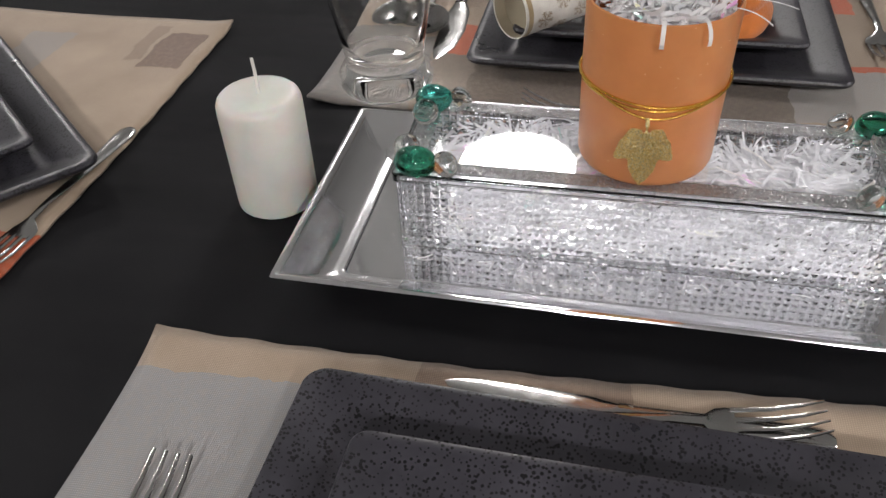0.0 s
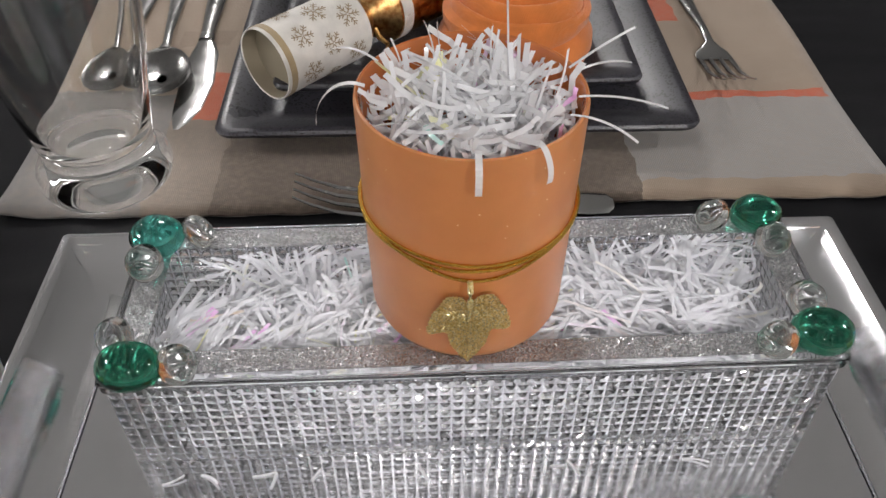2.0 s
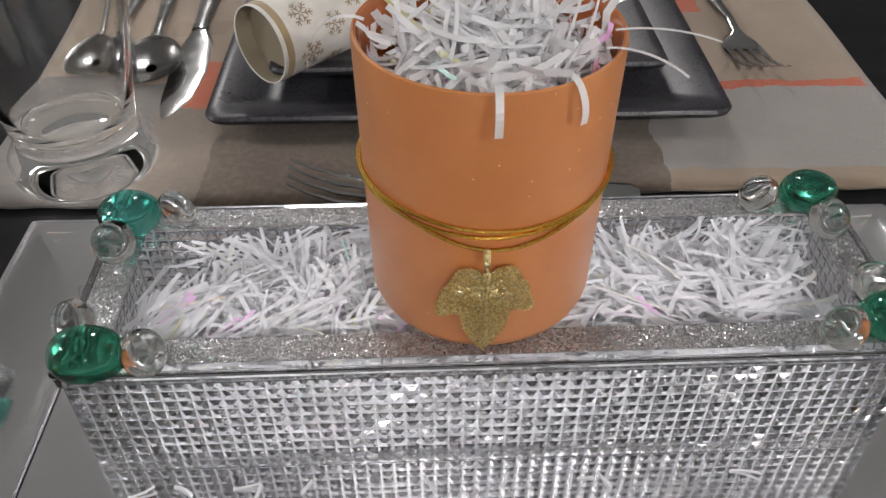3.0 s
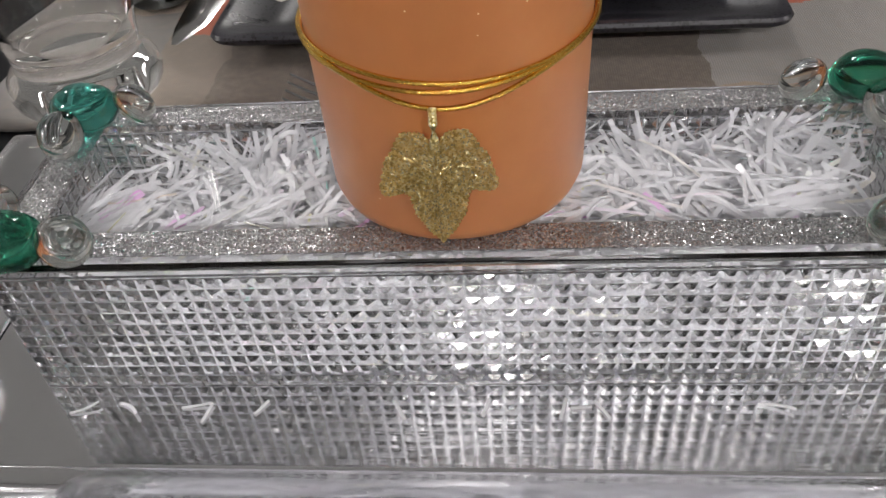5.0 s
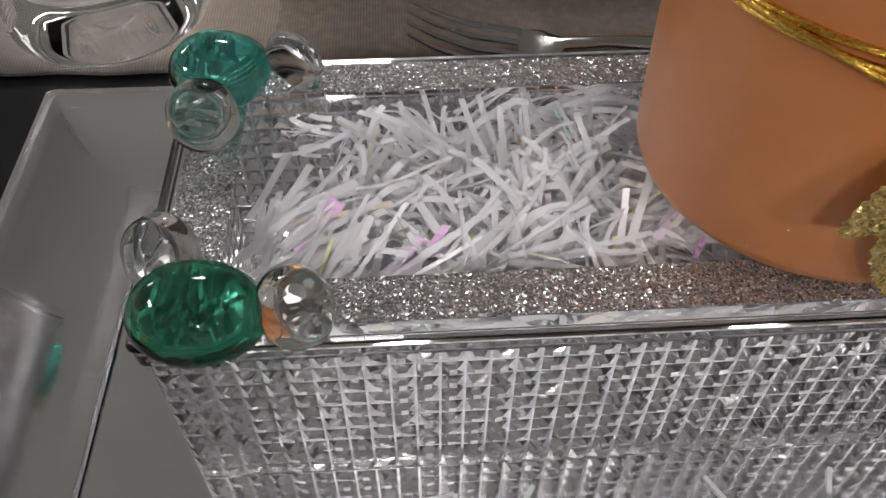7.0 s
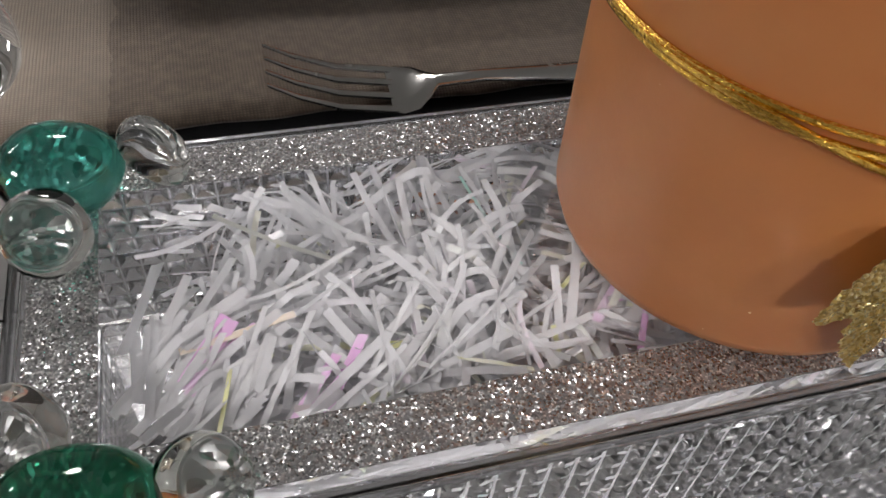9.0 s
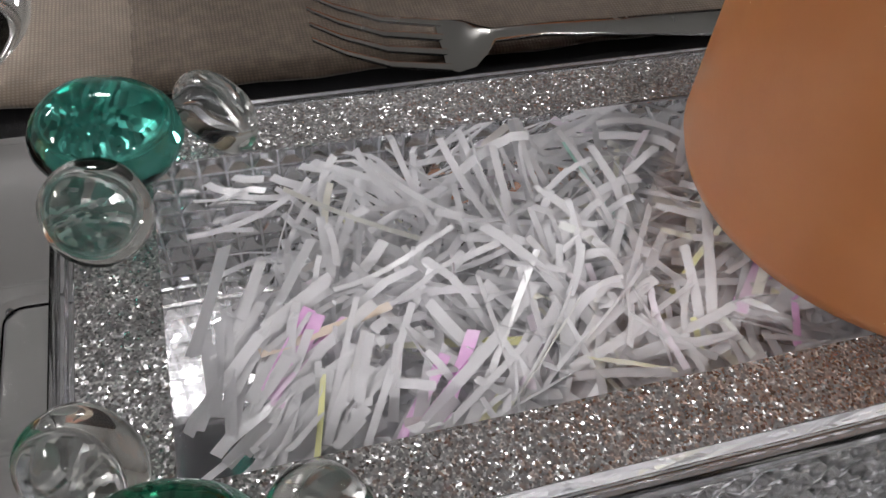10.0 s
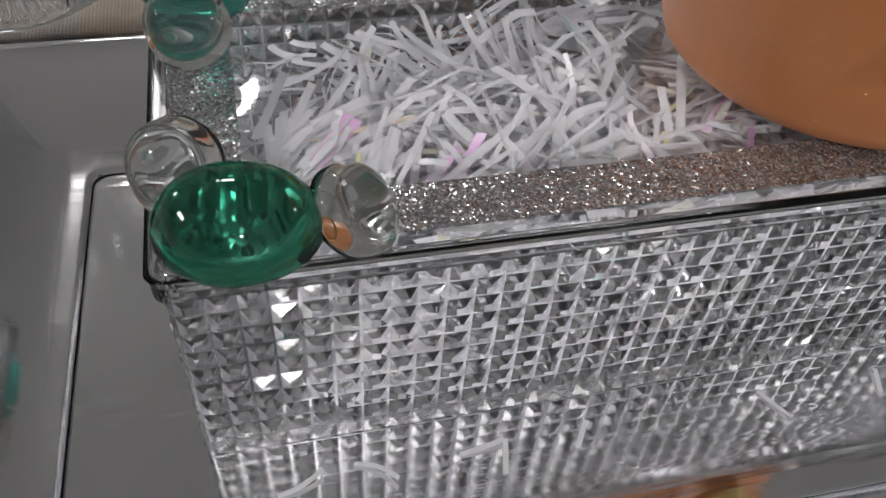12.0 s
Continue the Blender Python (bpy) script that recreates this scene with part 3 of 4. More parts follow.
def box_filling():
    rng = random.Random(4)
    bm = bmesh.new()
    lim = ((BX0 + 0.0160, BX1 - 0.012), (BY0 + 0.0062, BY1 - 0.008), (BZ + 0.003, TOP - 0.0042))
    # tufts: strips of one tuft run nearly the same way
    for tuft in range(900):
        y = rng.uniform(BY0 + 0.009, BY1 - 0.017)
        x = rng.uniform(BX0 + 0.026 + 0.16 * (y - BY0), BX1 - 0.024)
        far = max(0.0, (y - BY0 - 0.02) / 0.05)
        z = rng.uniform(0.010, 0.022) if tuft < 60 else 0.0500 - abs(rng.gauss(0, 0.0075)) - 0.008 * far
        a = rng.uniform(0, 2 * math.pi)
        slope, bend = rng.uniform(-0.3, 0.4), rng.uniform(-1.7, 1.7)
        wall = tuft < 420
        if wall:
            y = rng.choice((BY0 + 0.0080, BY0 + 0.0080, BY0 + 0.0080, BY0 + 0.0080, BY0 + 0.012, BY1 - 0.009))
            z = rng.uniform(0.005, 0.046)
            a = rng.choice((0, math.pi)) + rng.gauss(0, 0.3)
            slope = rng.uniform(-0.8, 0.8)
        for k in range(rng.randint(5, 10)):
            b = a + rng.gauss(0, 0.2)
            o = (x + rng.gauss(0, 0.003), y + rng.gauss(0, 0.003), z + rng.gauss(0, 0.002))
            lying = not wall and rng.random() < 0.8
            turn = math.pi / 2 + rng.gauss(0, 0.3) if lying else rng.uniform(-0.7, 0.7)
            length = rng.uniform(0.010, 0.028) * (0.45 if x < BX0 + 0.042 and math.cos(b) < 0.2 else 1.0)
            ribbon(bm, o, (math.cos(b), math.sin(b), slope + rng.gauss(0, 0.1)), length, rng.uniform(0.0009, 0.0018), (0.42 if lying else 0.75) * bend + rng.gauss(0, 0.25), turn, rng, lim, 7, None, lying,
                   1 if not wall and rng.random() < 0.010 else 0)
    # fans of strips that lie flat under the lid beside the near corner, some of them pearly film
    for x, y, a, count, pearly in ((-0.0905, -0.0240, 47, 9, 4), (-0.1090, -0.0135, 50, 8, 3), (-0.1070, -0.0050, 38, 6, 1), (-0.1120, -0.0270, 30, 12, 0), (-0.1130, -0.0060, 60, 8, 0), (-0.1125, -0.0160, 75, 10, 0), (-0.0700, -0.0230, 62, 9, 0), (-0.1060, -0.0230, 60, 9, 1), (-0.0560, -0.0200, 100, 8, 0), (-0.1120, -0.0200, 35, 8, 0), (-0.0360, -0.0150, 55, 6, 2), (0.0560, -0.0200, 110, 8, 1), (0.0900, -0.0180, 70, 8, 1)):
        for k in range(count):
            b = radians(a + rng.gauss(0, 11))
            o = (x + rng.gauss(0, 0.0028), y + rng.gauss(0, 0.0016), TOP - 0.0050 - 0.0004 * rng.random())
            ribbon(bm, o, (math.cos(b), math.sin(b), rng.uniform(-0.06, 0.0)), rng.uniform(0.013, 0.021), rng.uniform(0.0014, 0.0021), rng.gauss(0, 0.2), math.pi / 2 + rng.gauss(0, 0.12), rng, lim, 7, None, True, 1 if k < pearly else 0)
    ob = mesh_object("shredded_paper", bm, SHRED, False)
    ob.data.materials.append(PEARL)
    tagged(ob, "white shredded paper strips with a pearly sheen, filling the box", "shredded paper", kind="stuff")


box_filling()


# ---- apricot pot ----
PX, PY, R0, PK, PH = -0.0026, 0.0006, 0.0352, 0.0175, 0.0898
PZ = TOP + 0.0006


def pot():
    rt = R0 + PK * PH
    prof = [(0, 0.0), (R0 - 0.006, 0.0), (R0 - 0.0030, 0.0006), (R0 - 0.0010, 0.0022), (R0, 0.0050), (R0 + PK * 0.04, 0.04), (rt - 0.0001, PH - 0.002), (rt - 0.0004, PH - 0.0004), (rt - 0.0010, PH), (rt - 0.0016, PH - 0.0004), (rt - 0.0020, PH - 0.002),
            (R0 + PK * 0.04 - 0.003, 0.04), (R0 - 0.0035, 0.012), (R0 - 0.008, 0.008), (0, 0.008)]
    p = thing("candle_pot", pose(PX, PY, PZ), "apricot frosted glass pot standing on the clear box lid", "pot")
    part("outer_wall", turned(prof[:9], 96), APRICOT, p, "frosted outside with fine glitter")
    part("inner_wall", turned(prof[8:], 96), GLAZE, p, "glossy orange inside and rim")


pot()


def pot_filling():
    rng = random.Random(12)
    bm = bmesh.new()
    rt = R0 + PK * PH
    z0 = PZ + PH
    for k in range(170):
        a, r = rng.uniform(0, 2 * math.pi), (rt - 0.007) * math.sqrt(rng.random())
        lean = rng.uniform(0.1, 3.0)
        b = a + rng.uniform(-2.6, 2.6)
        z = z0 - 0.026 + 0.010 * (1 - r / rt)
        length = rng.uniform(0.016, 0.036) * (1.15 - 0.40 * r / rt)
        back_left = math.cos(a - 2.2) > 0.6 and r > 0.4 * rt
        ribbon(bm, (PX + r * math.cos(a), PY + r * math.sin(a), z), (lean * math.cos(b) * 0.6, lean * math.sin(b) * 0.6, 1.0), length, rng.uniform(0.0014, 0.0024), rng.gauss(0, 0.55), rng.uniform(-1.5, 1.5), rng,
               None, 6, (PX, PY, rt - 0.0042, z0), False, 1 if rng.random() < (0.22 if back_left else 0.03) else 0)
    # flat tangle below the sprigs
    for k in range(520):
        a, r = rng.uniform(0, 2 * math.pi), (rt - 0.009) * math.sqrt(rng.random())
        b = rng.uniform(0, 2 * math.pi)
        ribbon(bm, (PX + r * math.cos(a), PY + r * math.sin(a), z0 - rng.uniform(-0.002, 0.017) - 0.009 * (r / rt) ** 2), (math.cos(b), math.sin(b), rng.uniform(-0.2, 0.5)), rng.uniform(0.010, 0.022), rng.uniform(0.0015, 0.0022), rng.uniform(-1.4, 1.4), rng.uniform(-0.8, 0.8), rng, None, 5, (PX, PY, rt - 0.0042, z0), False, 1 if rng.random() < 0.03 else 0)
    ribbon(bm, (PX + 0.012, PY + 0.006, z0 - 0.01), (0.0, 0.12, 1), 0.052, 0.0015, 0.5, 0.2, rng)
    ob = mesh_object("shredded_paper", bm, LIT_SHRED, False)
    ob.data.materials.append(PEARL)
    tagged(ob, "sprigs of white shredded paper spilling over the pot's rim", "shredded paper", kind="stuff")
    # long strips over the rim: start angle, tilt, length, curl
    for deg, up, length, curl in ((-91, 0.5, 0.0175, 2.0), (-62, 0.5, 0.017, 1.9), (-14, 0.2, 0.027, 0.5), (10, 0.45, 0.020, 0.8), (16, 0.6, 0.024, 0.2), (-32, 0.25, 0.022, 0.8), (178, 0.35, 0.026, 1.6), (152, 0.5, 0.018, 1.0)):
        a = radians(deg)
        out = Vector((math.cos(a), math.sin(a), up)).normalized()
        across = out.cross(Vector((0, 0, 1))).normalized()
        p = Vector((PX, PY, z0 + 0.0015)) + (rt - 0.003) * Vector((math.cos(a), math.sin(a), 0)) - 0.001 * out
        d, last = out, None
        bm = bmesh.new()
        for k in range(11):
            half = 0.0010 if curl > 1.5 else 0.0006
            pair = (bm.verts.new(p - across * half), bm.verts.new(p + across * half))
            if last:
                bm.faces.new((last[0], last[1], pair[1], pair[0]))
            last = pair
            p = p + d * length / 10
            if p.z < z0 or curl < 1.5:
                d = (Matrix.Rotation(-curl / 10, 3, across) @ d).normalized()
            else:
                d = (Matrix.Rotation(-curl / 6, 3, across) @ d).normalized()
        part("hanging_strip", bm, LIT_SHRED, ob, "plain white strip over the rim", False)


pot_filling()


def cord_and_leaf():
    cord = thing("gold_cord", pose(PX, PY, 0), "thin gold cord tied round the pot with a leaf pendant", "cord")

    def ring(z, dip, phase, extra):
        pts = []
        for k in range(96):
            a = 2 * math.pi * k / 96
            front = max(0.0, -math.sin(a))
            h = z - dip * front ** 6 + 0.0008 * math.sin(2 * a + phase)
            r = R0 + PK * (h - PZ) + 0.0007 + extra
            pts.append((r * math.cos(a), r * math.sin(a), h))
        return tube(pts, 0.00062, 8, True)
    part("strand", ring(0.1055, 0.0008, 0.4, 0), GOLD_CORD, cord)
    part("strand", ring(0.1043, 0.0010, 1.6, 0.0003), GOLD_CORD, cord)
    part("strand", ring(0.1052, 0.0062, 0.9, 0.0005), GOLD_CORD, cord)

    # leaf: three pointed lobes with toothed edges and a stem loop
    outline = [(0.0, -0.0188), (0.0018, -0.0170), (0.0036, -0.0147), (0.0046, -0.0124), (0.0060, -0.0101), (0.0066, -0.0070), (0.0069, -0.0042), (0.0084, -0.0027), (0.0113, -0.0039), (0.0137, -0.0035), (0.0141, -0.0016), (0.0129, 0.0031), (0.0119, 0.0070), (0.0101, 0.0093),
               (0.0089, 0.0124), (0.0072, 0.0147), (0.0048, 0.0143), (0.0030, 0.0143), (0.0012, 0.0119), (0.0, 0.0116)]
    side = [(-x, y) for x, y in reversed(outline[1:-1])]
    rim = outline + side
    fine = []
    for k, (p, q) in enumerate(zip(rim, rim[1:] + rim[:1])):
        nxy = Vector((q[1] - p[1], p[0] - q[0])).normalized()
        for j in range(4):
            u = j / 4
            t = 0.00035 if j % 2 else -0.00015
            fine.append((p[0] + (q[0] - p[0]) * u + nxy.x * t, p[1] + (q[1] - p[1]) * u + nxy.y * t))
    bm = bmesh.new()
    steps = 22
    rows = []
    for s in range(steps):
        f = 1 - s / steps
        row = []
        for x, y in fine:
            xx, yy = x * f, 0.002 + (y - 0.002) * f
            ridge = 0.00022 * math.sin((yy * 1.0 - abs(xx) * 0.75) * 7000 + 1.5 * noise.noise((xx * 300, yy * 300, 0)))
            vein = 0.0006 * math.exp(-(xx / 0.0006) ** 2)
            row.append(bm.verts.new((xx, -0.0010 * (1 - abs(xx) / 0.015) - ridge * min(1, abs(xx) / 0.0012 + 0.3) - vein + 0.0004 * noise.noise((xx * 500, yy * 500, 3)), yy)))
        rows.append(row)
    for a, b in zip(rows, rows[1:]):
        n = len(a)
        for k in range(n):
            bm.faces.new((a[k], a[(k + 1) % n], b[(k + 1) % n], b[k]))
    bm.faces.new(rows[-1])
    bmesh.ops.solidify(bm, geom=bm.faces[:], thickness=0.0005)
    leaf = part("leaf_pendant", bm, GOLD_LEAF, cord, "stamped gold vine leaf", True, pose(-0.0020, -R0 - 0.0030, 0.0797, 2, 0, 3))
    stem = [(0, -0.0012, 0.0100), (0.0, -0.0016, 0.0130), (0, -0.0014, 0.0165), (0, 0.0002, 0.0196), (0, 0.0016, 0.0186), (0, 0.0008, 0.0160)]
    part("stem_loop", tube(stem, lambda u: 0.0011 - 0.0002 * u, 8), GOLD_LEAF, leaf)


cord_and_leaf()


# ---- glass pebbles on the lid's corners ----
def pebble(name, x, y, z, a, b, turn, mat, label, tip=0.0):
    """A flattened drop of glass; z is its middle, and it stands on the lid."""
    bm = bmesh.new()
    bmesh.ops.create_icosphere(bm, subdivisions=4, radius=1)
    h = (z - TOP - 0.0006) / 0.92 if not tip else 0.0052
    for v in bm.verts:
        w = 1 + 0.05 * noise.noise(v.co * 1.3 + Vector((x * 90, y * 90, 0)))
        v.co = Vector((v.co.x * a * w, v.co.y * b * w, v.co.z * h * w * (1 if v.co.z > 0 else 0.92)))
    ob = mesh_object(name, bm, mat)
    if tip:
        z = TOP + 0.0006 + math.hypot(a * math.sin(radians(tip)), h * math.cos(radians(tip)))
    ob.matrix_world = pose(x, y, z, 0, 0, turn) @ pose(0, 0, 0, 0, tip, 0)
    tagged(ob, label, "glass pebble", "glass pebbles on the lid corners")


G, C = "green glass pebble glued on the lid corner", "small clear glass pebble glued beside a green one"
pebble("green_pebble", -0.1200, -0.0372, 0.0630, 0.0116, 0.0096, -6, GREEN_GLASS, G)
pebble("clear_pebble", -0.1040, -0.0364, 0.0620, 0.0074, 0.0074, -20, CLEAR_GEM, C, 48)
pebble("clear_pebble", -0.1280, -0.0240, 0.0640, 0.0076, 0.0076, 60, CLEAR_GEM, C, -55)
pebble("green_pebble", -0.1240, 0.0290, 0.0625, 0.0112, 0.0100, -20, TEAL_GLASS, "teal glass pebble glued on the lid corner")
pebble("clear_pebble", -0.1258, 0.0138, 0.0625, 0.0076, 0.0076, 80, CLEAR_GEM, C, -48)
pebble("clear_pebble", -0.1080, 0.0310, 0.0620, 0.0074, 0.0074, 20, CLEAR_GEM, C, 55)
pebble("green_pebble", 0.1180, 0.0310, 0.0628, 0.0104, 0.0096, 12, GREEN_GLASS, G)
pebble("clear_pebble", 0.1005, 0.0320, 0.0620, 0.0074, 0.0074, 0, CLEAR_GEM, C, -45)
pebble("clear_pebble", 0.1205, 0.0172, 0.0620, 0.0074, 0.0074, -80, CLEAR_GEM, C, 42)
pebble("green_pebble", 0.1215, -0.0322, 0.0628, 0.0112, 0.0096, -6, GREEN_GLASS, G)
pebble("clear_pebble", 0.1050, -0.0346, 0.0620, 0.0074, 0.0074, 0, CLEAR_GEM, C, -45)
pebble("clear_pebble", 0.1220, -0.0160, 0.0620, 0.0074, 0.0074, 90, CLEAR_GEM, C, -40)


# ---- drinking glasses ----
def beer_glass(x, y):
    outer = [(0, 0.0045), (0.010, 0.0040), (0.020, 0.0022), (0.0270, 0.0), (0.0300, 0.0), (0.0325, 0.0010), (0.0347, 0.0042), (0.0355, 0.0090), (0.0347, 0.0138), (0.0322, 0.0175), (0.0295, 0.0196), (0.0284, 0.0216), (0.0288, 0.0245), (0.0305, 0.0360), (0.0345, 0.0580), (0.0390, 0.0850), (0.0420, 0.1150), (0.0430, 0.1450), (0.0415, 0.1750), (0.0395, 0.1950)]
    inner = [(0.0386, 0.1956), (0.0376, 0.1950), (0.0395, 0.1750), (0.0409, 0.1450), (0.0398, 0.1150), (0.0367, 0.0850), (0.0320, 0.0580), (0.0278, 0.0380), (0.0255, 0.0300), (0.0225, 0.0268), (0.0150, 0.0256), (0, 0.0262)]
    ob = mesh_object("beer_glass", turned(outer + inner, 72), GLASS)
    ob.matrix_world = pose(x, y, 0.0026)
    ob.visible_shadow = False
    tagged(ob, "empty clear beer glass with a heavy base, on a placemat", "glass", "beer glasses")


beer_glass(-0.1875, 0.1450)
beer_glass(0.1960, -0.1740)


# ---- cutlery ----
def blade_loops(rows, n=12):
    """Elliptical sections: (along, sideways, half width, half thickness, height)."""
    out = []
    for s, off, w, t, z in rows:
        out.append([(off + w * math.cos(2 * math.pi * k / n), s, z + t * math.sin(2 * math.pi * k / n)) for k in range(n)])
    return lofted(out)


HANDLE = [(0.062, 0, 0.0030, 0.0016, 0.0060), (0.080, 0, 0.0029, 0.0016, 0.0068), (0.110, 0, 0.0042, 0.0017, 0.0050), (0.150, 0, 0.0066, 0.0018, 0.0028), (0.180, 0, 0.0088, 0.0018, 0.0022), (0.192, 0, 0.0080, 0.0016, 0.0022), (0.196, 0, 0.0040, 0.0012, 0.0022)]


def fork(place, scale=1.0, lift=0.0, label="stainless steel fork lying on a placemat"):
    f = thing("fork", place @ Matrix.Scale(scale, 4), label, "fork", "forks")
    head = [(0.044, 0, 0.0105, 0.0008, 0.0030), (0.048, 0, 0.0118, 0.0009, 0.0028), (0.054, 0, 0.0105, 0.0011, 0.0032), (0.059, 0, 0.0062, 0.0014, 0.0046)]
    part("handle", blade_loops(head + HANDLE), STEEL, f)
    for k in range(4):
        x = (k - 1.5) * 0.0066
        rows = [(0.0, x * 0.95, 0.0008, 0.0006, 0.0100 + lift), (0.010, x * 0.98, 0.0012, 0.0008, 0.0066 + lift * 0.7), (0.025, x, 0.0015, 0.0009, 0.0038 + lift * 0.3), (0.046, x, 0.0019, 0.0009, 0.0030)]
        part("tine", blade_loops(rows, 8), STEEL, f)


def spoon(place, scale=1.0, label="stainless steel spoon lying on a placemat"):
    s = thing("spoon", place @ Matrix.Scale(scale, 4), label, "spoon", "spoons")
    bm = bmesh.new()
    n, rings = 28, 6
    rows = []
    for r in range(rings):
        f = 1 - r / rings
        rows.append([bm.verts.new((0.0195 * f * math.cos(2 * math.pi * k / n) * (1 - 0.12 * math.sin(2 * math.pi * k / n)), 0.029 + 0.029 * f * math.sin(2 * math.pi * k / n), 0.0085 - 0.0070 * (1 - f * f))) for k in range(n)])
    for a, b in zip(rows, rows[1:]):
        for k in range(n):
            bm.faces.new((a[k], a[(k + 1) % n], b[(k + 1) % n], b[k]))
    bm.faces.new(rows[-1])
    bmesh.ops.solidify(bm, geom=bm.faces[:], thickness=0.0011)
    part("bowl", bm, STEEL, s)
    part("handle", blade_loops([(0.056, 0, 0.0042, 0.0012, 0.0082), (0.060, 0, 0.0033, 0.0015, 0.0080)] + HANDLE), STEEL, s)


def knife(place, scale=1.0, label="stainless steel table knife lying on a placemat"):
    k = thing("knife", place @ Matrix.Scale(scale, 4), label, "knife", "knives")
    rows = [(0.0, -0.0040, 0.0016, 0.0004, 0.0014), (0.006, -0.0026, 0.0048, 0.0006, 0.0014), (0.020, -0.0006, 0.0088, 0.0008, 0.0015), (0.050, 0.0010, 0.0108, 0.0009, 0.0016), (0.085, 0.0010, 0.0092, 0.0010, 0.0018), (0.098, 0.0005, 0.0062, 0.0012, 0.0024), (0.101, 0, 0.0046, 0.0016, 0.0028)]
    part("blade", blade_loops(rows), STEEL, k)
    part("handle", blade_loops([(0.1010, 0, 0.0052, 0.0026, 0.0030), (0.105, 0, 0.0054, 0.0028, 0.0032), (0.110, 0, 0.0046, 0.0026, 0.0032), (0.150, 0, 0.0064, 0.0032, 0.0036), (0.195, 0, 0.0086, 0.0034, 0.0038), (0.208, 0, 0.0078, 0.0028, 0.0038), (0.212, 0, 0.004, 0.0018, 0.0038)]), STEEL, k)


MZ = 0.0024
knife(pose(-0.1555, 0.186, MZ, 0, 0, 1.5))
spoon(pose(-0.176, 0.213, MZ, 0, 0, 5))
spoon(pose(-0.2040, 0.214, MZ, 0, 0, 2), 0.98)
fork(pose(0.176, 0.203, MZ, 0, 0, -1), 1.0, 0.006)
fork(pose(-0.0820, 0.1135, MZ + 0.0012, 0, 10, -92), 0.84, 0.011, "small stainless steel dessert fork above the plate")
knife(pose(-0.0900, -0.1350, MZ, 0, 0, -91.5), 0.84, "stainless steel dessert knife above the plate")
fork(pose(0.0830, -0.1345, MZ + 0.003, 0, 0, 97), 0.84, 0.004, "stainless steel dessert fork crossing the knife above the plate")
fork(pose(-0.1950, -0.1985, MZ, 0, 0, 178), 0.95)
fork(pose(-0.3640, -0.1030, MZ, 0, 0, -4), 0.82, 0.0, "small stainless steel dessert fork beside the plate")


# ---- crackers and the folded napkin ----
def snowflake(bm, x, angle, radius, size):
    """Six arms with side twigs, laid round a barrel that runs along x."""
    def bar(ax, ay, bx, by, w):
        length = math.hypot(bx - ax, by - ay)
        sx, sy = -(by - ay) / length * w, (bx - ax) / length * w
        quad = []
        for px, py in ((ax - sx, ay - sy), (bx - sx, by - sy), (bx + sx, by + sy), (ax + sx, ay + sy)):
            t = angle + py / radius
            quad.append(bm.verts.new((x + px, radius * math.cos(t), radius * math.sin(t))))
        bm.faces.new(quad)
    for k in range(6):
        a = math.pi * k / 3 + 0.2
        c, q = math.cos(a), math.sin(a)
        bar(c * size * 0.08, q * size * 0.08, c * size, q * size, 0.045 * size)
        for t0 in (0.4, 0.68):
            for sg in (-1, 1):
                b = a + sg * 0.9
                bar(c * size * t0, q * size * t0, c * size * t0 + math.cos(b) * size * 0.32, q * size * t0 + math.sin(b) * size * 0.32, 0.04 * size)


PRINT_GOLD = material("dull_gold_print", (0.30, 0.22, 0.13), 0.5)
TAN_PRINT = cotton("tan_gold_print", (0.40, 0.30, 0.17), 700)
PRINTED_CARD = cotton("white_printed_card", (0.74, 0.71, 0.66), 700)


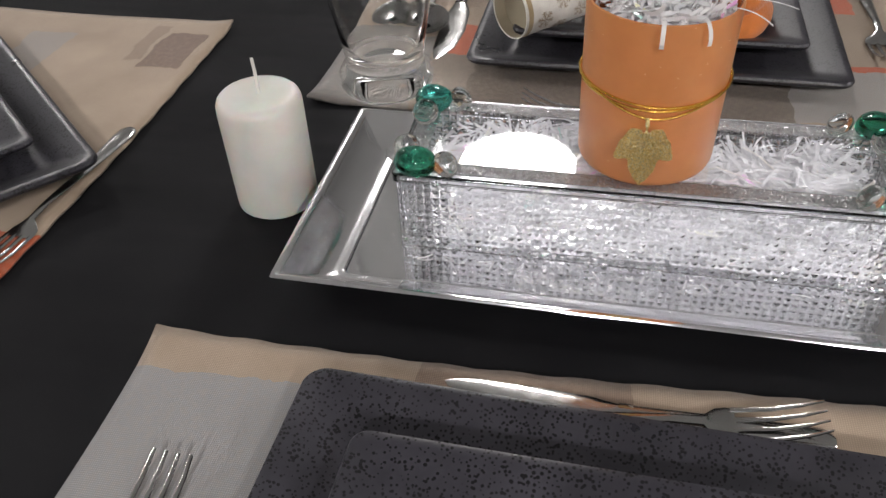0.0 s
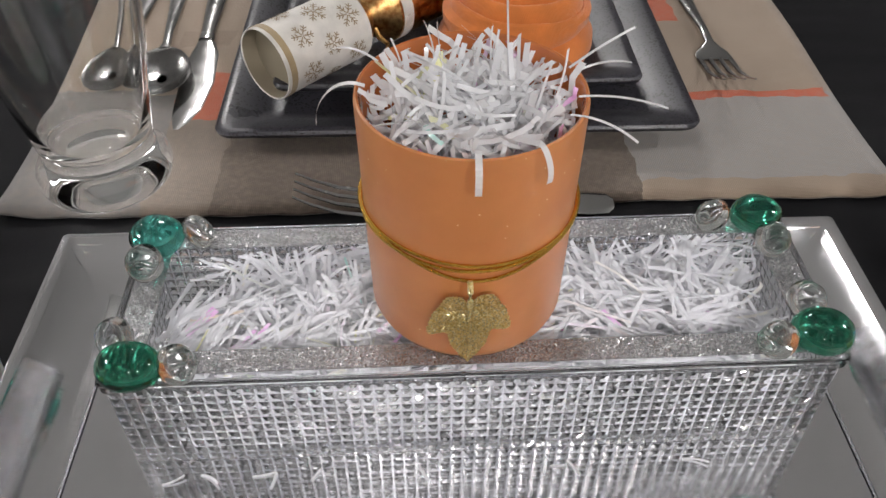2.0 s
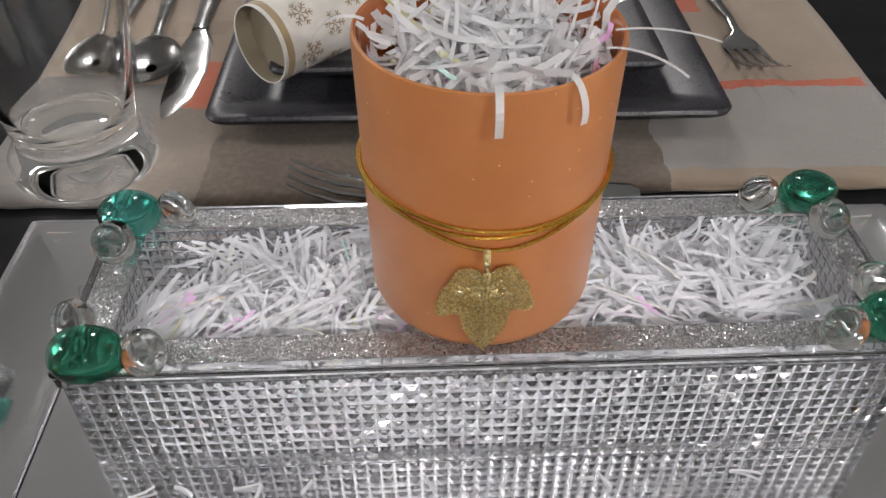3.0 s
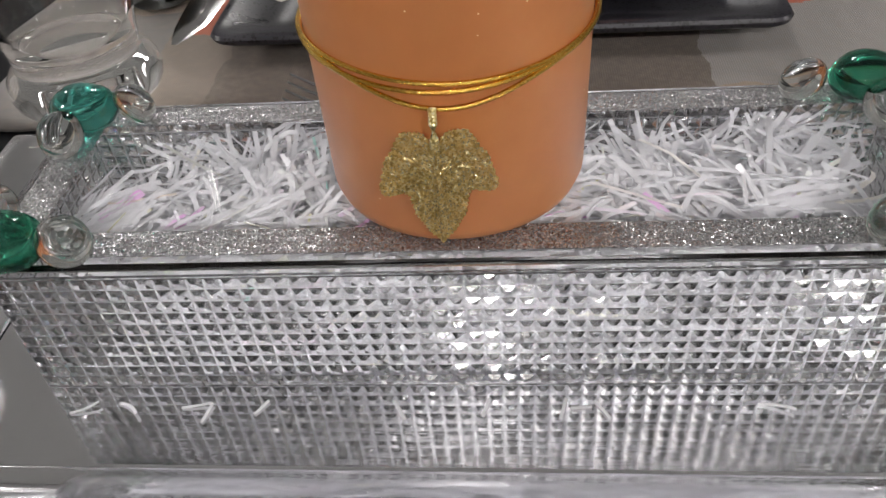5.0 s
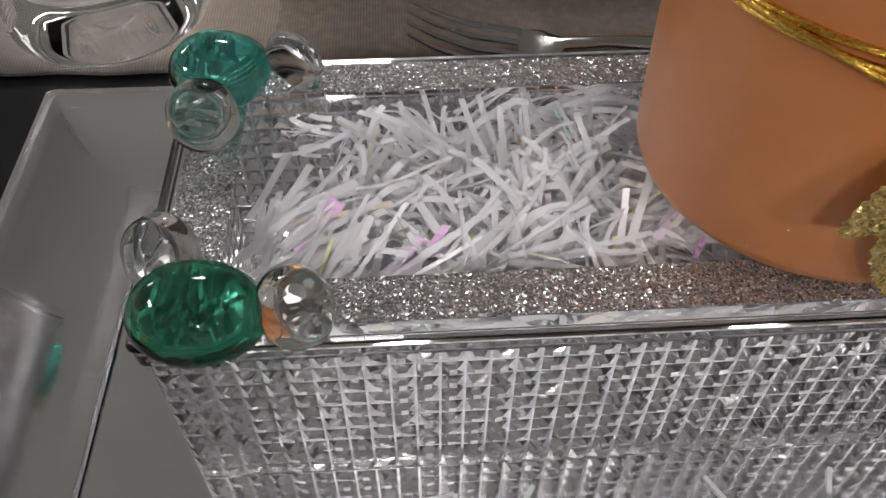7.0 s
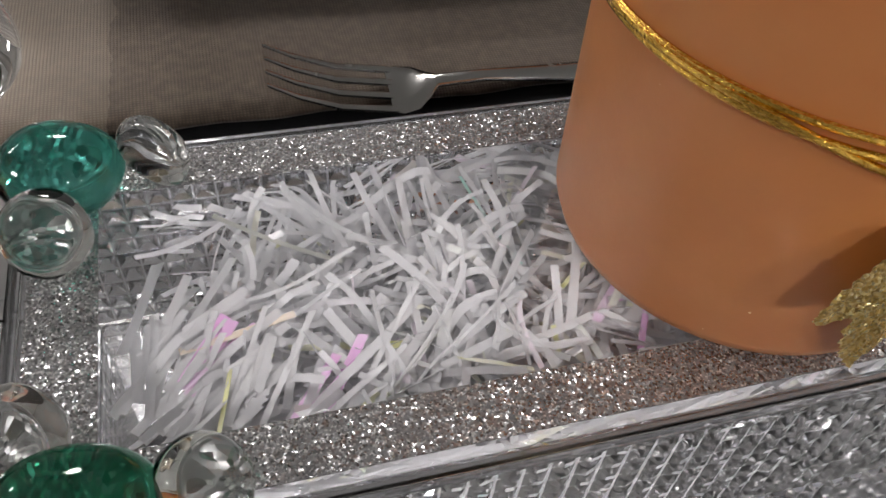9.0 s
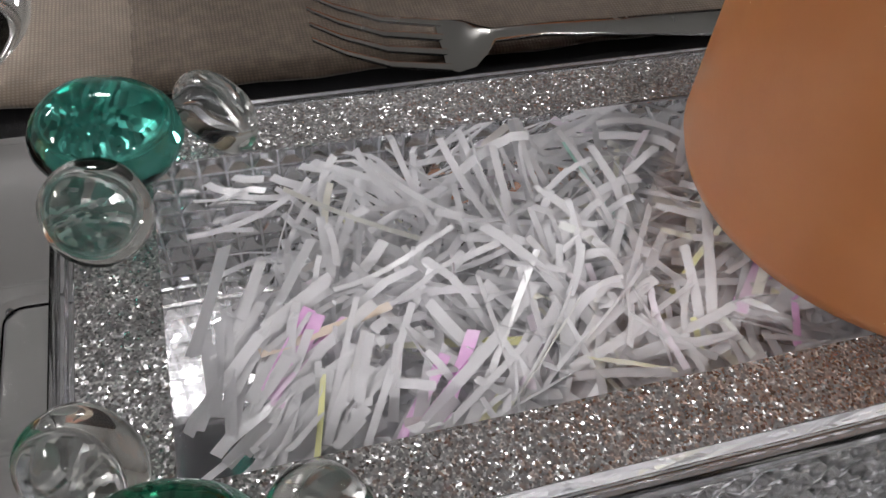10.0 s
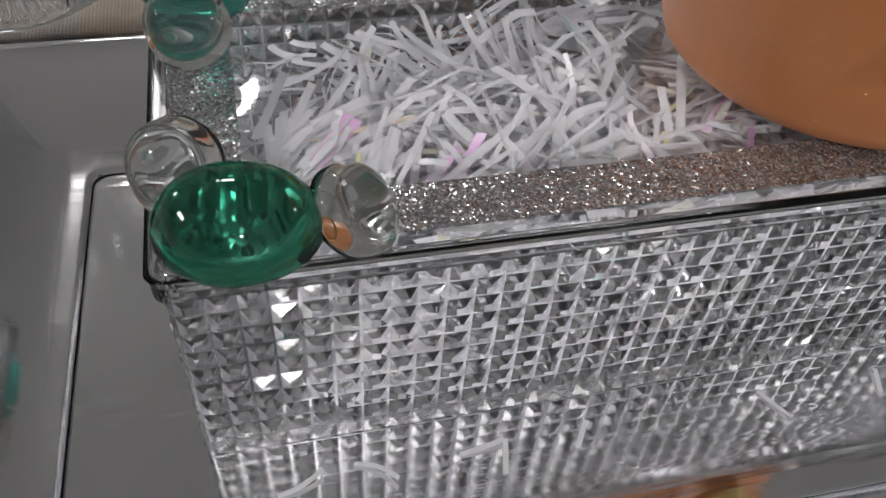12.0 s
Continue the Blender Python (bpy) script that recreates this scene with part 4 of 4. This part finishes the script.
def cracker(place, label):
    """Three card barrels with pinched necks; lies along +x from its open end."""
    c = thing("christmas_cracker", place, label, "cracker", "crackers on the plates")
    r = 0.0205

    def along(profile, closed=False):
        bm = turned(profile, 40, closed)
        bmesh.ops.rotate(bm, verts=bm.verts, cent=(0, 0, 0), matrix=Matrix.Rotation(math.pi / 2, 3, "Y"))
        return bm
    end = part("end_barrel", along([(r, 0.0), (r, 0.062), (r - 0.0006, 0.062), (r - 0.0006, 0.0)], True), PRINTED_CARD, c, "white card barrel printed with gold snowflakes")
    part("card_lining", along([(r - 0.0008, 0.0004), (r - 0.0008, 0.010), (0, 0.010)]), CARD, c, "grey-brown inside of the card tube")
    part("gold_band", along([(r + 0.0003, 0.0022), (r + 0.0003, 0.0062), (r + 0.0001, 0.0062), (r + 0.0001, 0.0022)], True), TAN_PRINT, c)
    part("neck", along([(r - 0.0006, 0.062), (r * 0.75, 0.068), (r * 0.45, 0.074), (r * 0.75, 0.080), (r - 0.0004, 0.087), (r - 0.002, 0.0872), (r * 0.4, 0.074), (r - 0.002, 0.0618)], True), GOLD_FOIL, c, "pinched gold neck")
    part("middle_barrel", along([(r, 0.087), (r, 0.165), (r - 0.0012, 0.165), (r - 0.0012, 0.087)], True), GOLD_FOIL, c, "gold foil barrel")
    part("white_band", along([(r + 0.0004, 0.0885), (r + 0.0004, 0.0965), (r + 0.0002, 0.0965), (r + 0.0002, 0.0885)], True), PRINTED_CARD, c)
    part("ribbon", tube([(0.074, -0.010, -0.004), (0.073, -0.014, -0.008), (0.076, -0.018, -0.012), (0.073, -0.021, -0.014)], 0.0016, 6), GOLD_FOIL, c, "curl of gold ribbon")
    rng = random.Random(3)
    for row in range(3):
        for k in range(6):
            a = 2 * math.pi * (k + 0.5 * (row % 2) + 0.2) / 6
            x = 0.0175 + row * 0.0165
            bm = bmesh.new()
            snowflake(bm, x, a, r + 0.0004, rng.uniform(0.0062, 0.0082))
            part("snowflake", bm, PRINT_GOLD, end, "", False)


cracker(pose(-0.1010, 0.1830, 0.0475, 0, 0, 45), "gold and white party cracker with snowflakes, lying on a black plate")
cracker(pose(0.0855, -0.2255, 0.0480, 0, 0, 228), "gold and white party cracker with snowflakes, lying on a black plate")


def napkin_rose(x, y, z):
    """A rolled cloth rose: a dome whose soft folds wind outwards, over a loose lower roll."""
    bm = bmesh.new()
    rings, n, big, pitch = 80, 96, 0.040, 0.0080

    def height(r, a):
        dome = 0.030 + 0.022 * math.sqrt(max(0.0, 1 - (r / big) ** 2)) - 0.010 * math.exp(-(r / 0.006) ** 2)
        phase = (r + 0.0012 * noise.noise((math.cos(a) * 1.5, math.sin(a) * 1.5, r * 60))) / pitch - a / (2 * math.pi)
        fold = abs(math.sin(math.pi * phase)) ** 0.55
        return dome - 0.0075 * (1 - fold) * min(1.0, r / 0.004)
    rows = []
    for k in range(1, rings + 1):
        r = big * k / rings
        rows.append([bm.verts.new((r * math.cos(2 * math.pi * j / n), r * math.sin(2 * math.pi * j / n), height(r, 2 * math.pi * j / n))) for j in range(n)])
    # the outside bulges down into a wide, uneven lower roll
    for r, h in ((0.0425, 0.027), (0.0430, 0.022), (0.0410, 0.0175), (0.0440, 0.0150), (0.0480, 0.0110), (0.0490, 0.0060), (0.0470, 0.0016), (0.0430, 0.0)):
        rows.append([bm.verts.new(((r + 0.0022 * math.sin(2 * a + h * 90)) * math.cos(a), (r + 0.0022 * math.sin(2 * a + h * 90)) * math.sin(a), h)) for a in (2 * math.pi * j / n for j in range(n))])
    for a, b in zip(rows, rows[1:]):
        for k in range(n):
            bm.faces.new((a[k], a[(k + 1) % n], b[(k + 1) % n], b[k]))
    bm.faces.new(rows[0])
    bm.faces.new(rows[-1])
    ob = mesh_object("folded_napkin", bm, ORANGE_NAPKIN)
    ob.matrix_world = pose(x, y, z, 0, 0, 40)
    tagged(ob, "orange cloth napkin rolled into a rose on a black plate", "napkin")


napkin_rose(0.0430, 0.2360, 0.0255)


# ---- loose strips on the tray ----
def paper_strip(x, y, turn, length, curl):
    bm = bmesh.new()
    last = None
    for k in range(7):
        u = k / 6
        a = curl * (u - 0.5)
        px, py, pz = length * (u - 0.5), length * 0.4 * (a * a if curl > 0 else -a * a), 0.0003 + 0.0016 * u * abs(curl)
        pair = (bm.verts.new((px, py - 0.0005, pz)), bm.verts.new((px, py + 0.0005, pz)))
        if last:
            bm.faces.new((last[0], last[1], pair[1], pair[0]))
        last = pair
    ob = mesh_object("paper_strip", bm, SHRED)
    ob.matrix_world = pose(x, y, 0.0037, 0, 0, turn)
    tagged(ob, "loose white paper strip lying on the silver tray", "paper strip", "loose strips on the tray")


for spec in ((-0.116, -0.0465, 20, 0.009, 0.9), (-0.102, -0.0455, -35, 0.009, -1.0), (-0.082, -0.0450, 8, 0.009, 0.4), (-0.078, -0.0475, 75, 0.007, 0.3), (-0.062, -0.0455, 55, 0.006, 0.2), (-0.021, -0.0465, -62, 0.008, 0.2), (0.004, -0.0455, 70, 0.006, 0.2), (0.026, -0.0460, 74, 0.007, 0.1), (0.031, -0.0457, 2, 0.006, 0.1), (0.037, -0.0465, -60, 0.008, 0.1), (0.085, -0.0455, -15, 0.010, -0.8)):
    paper_strip(*spec)
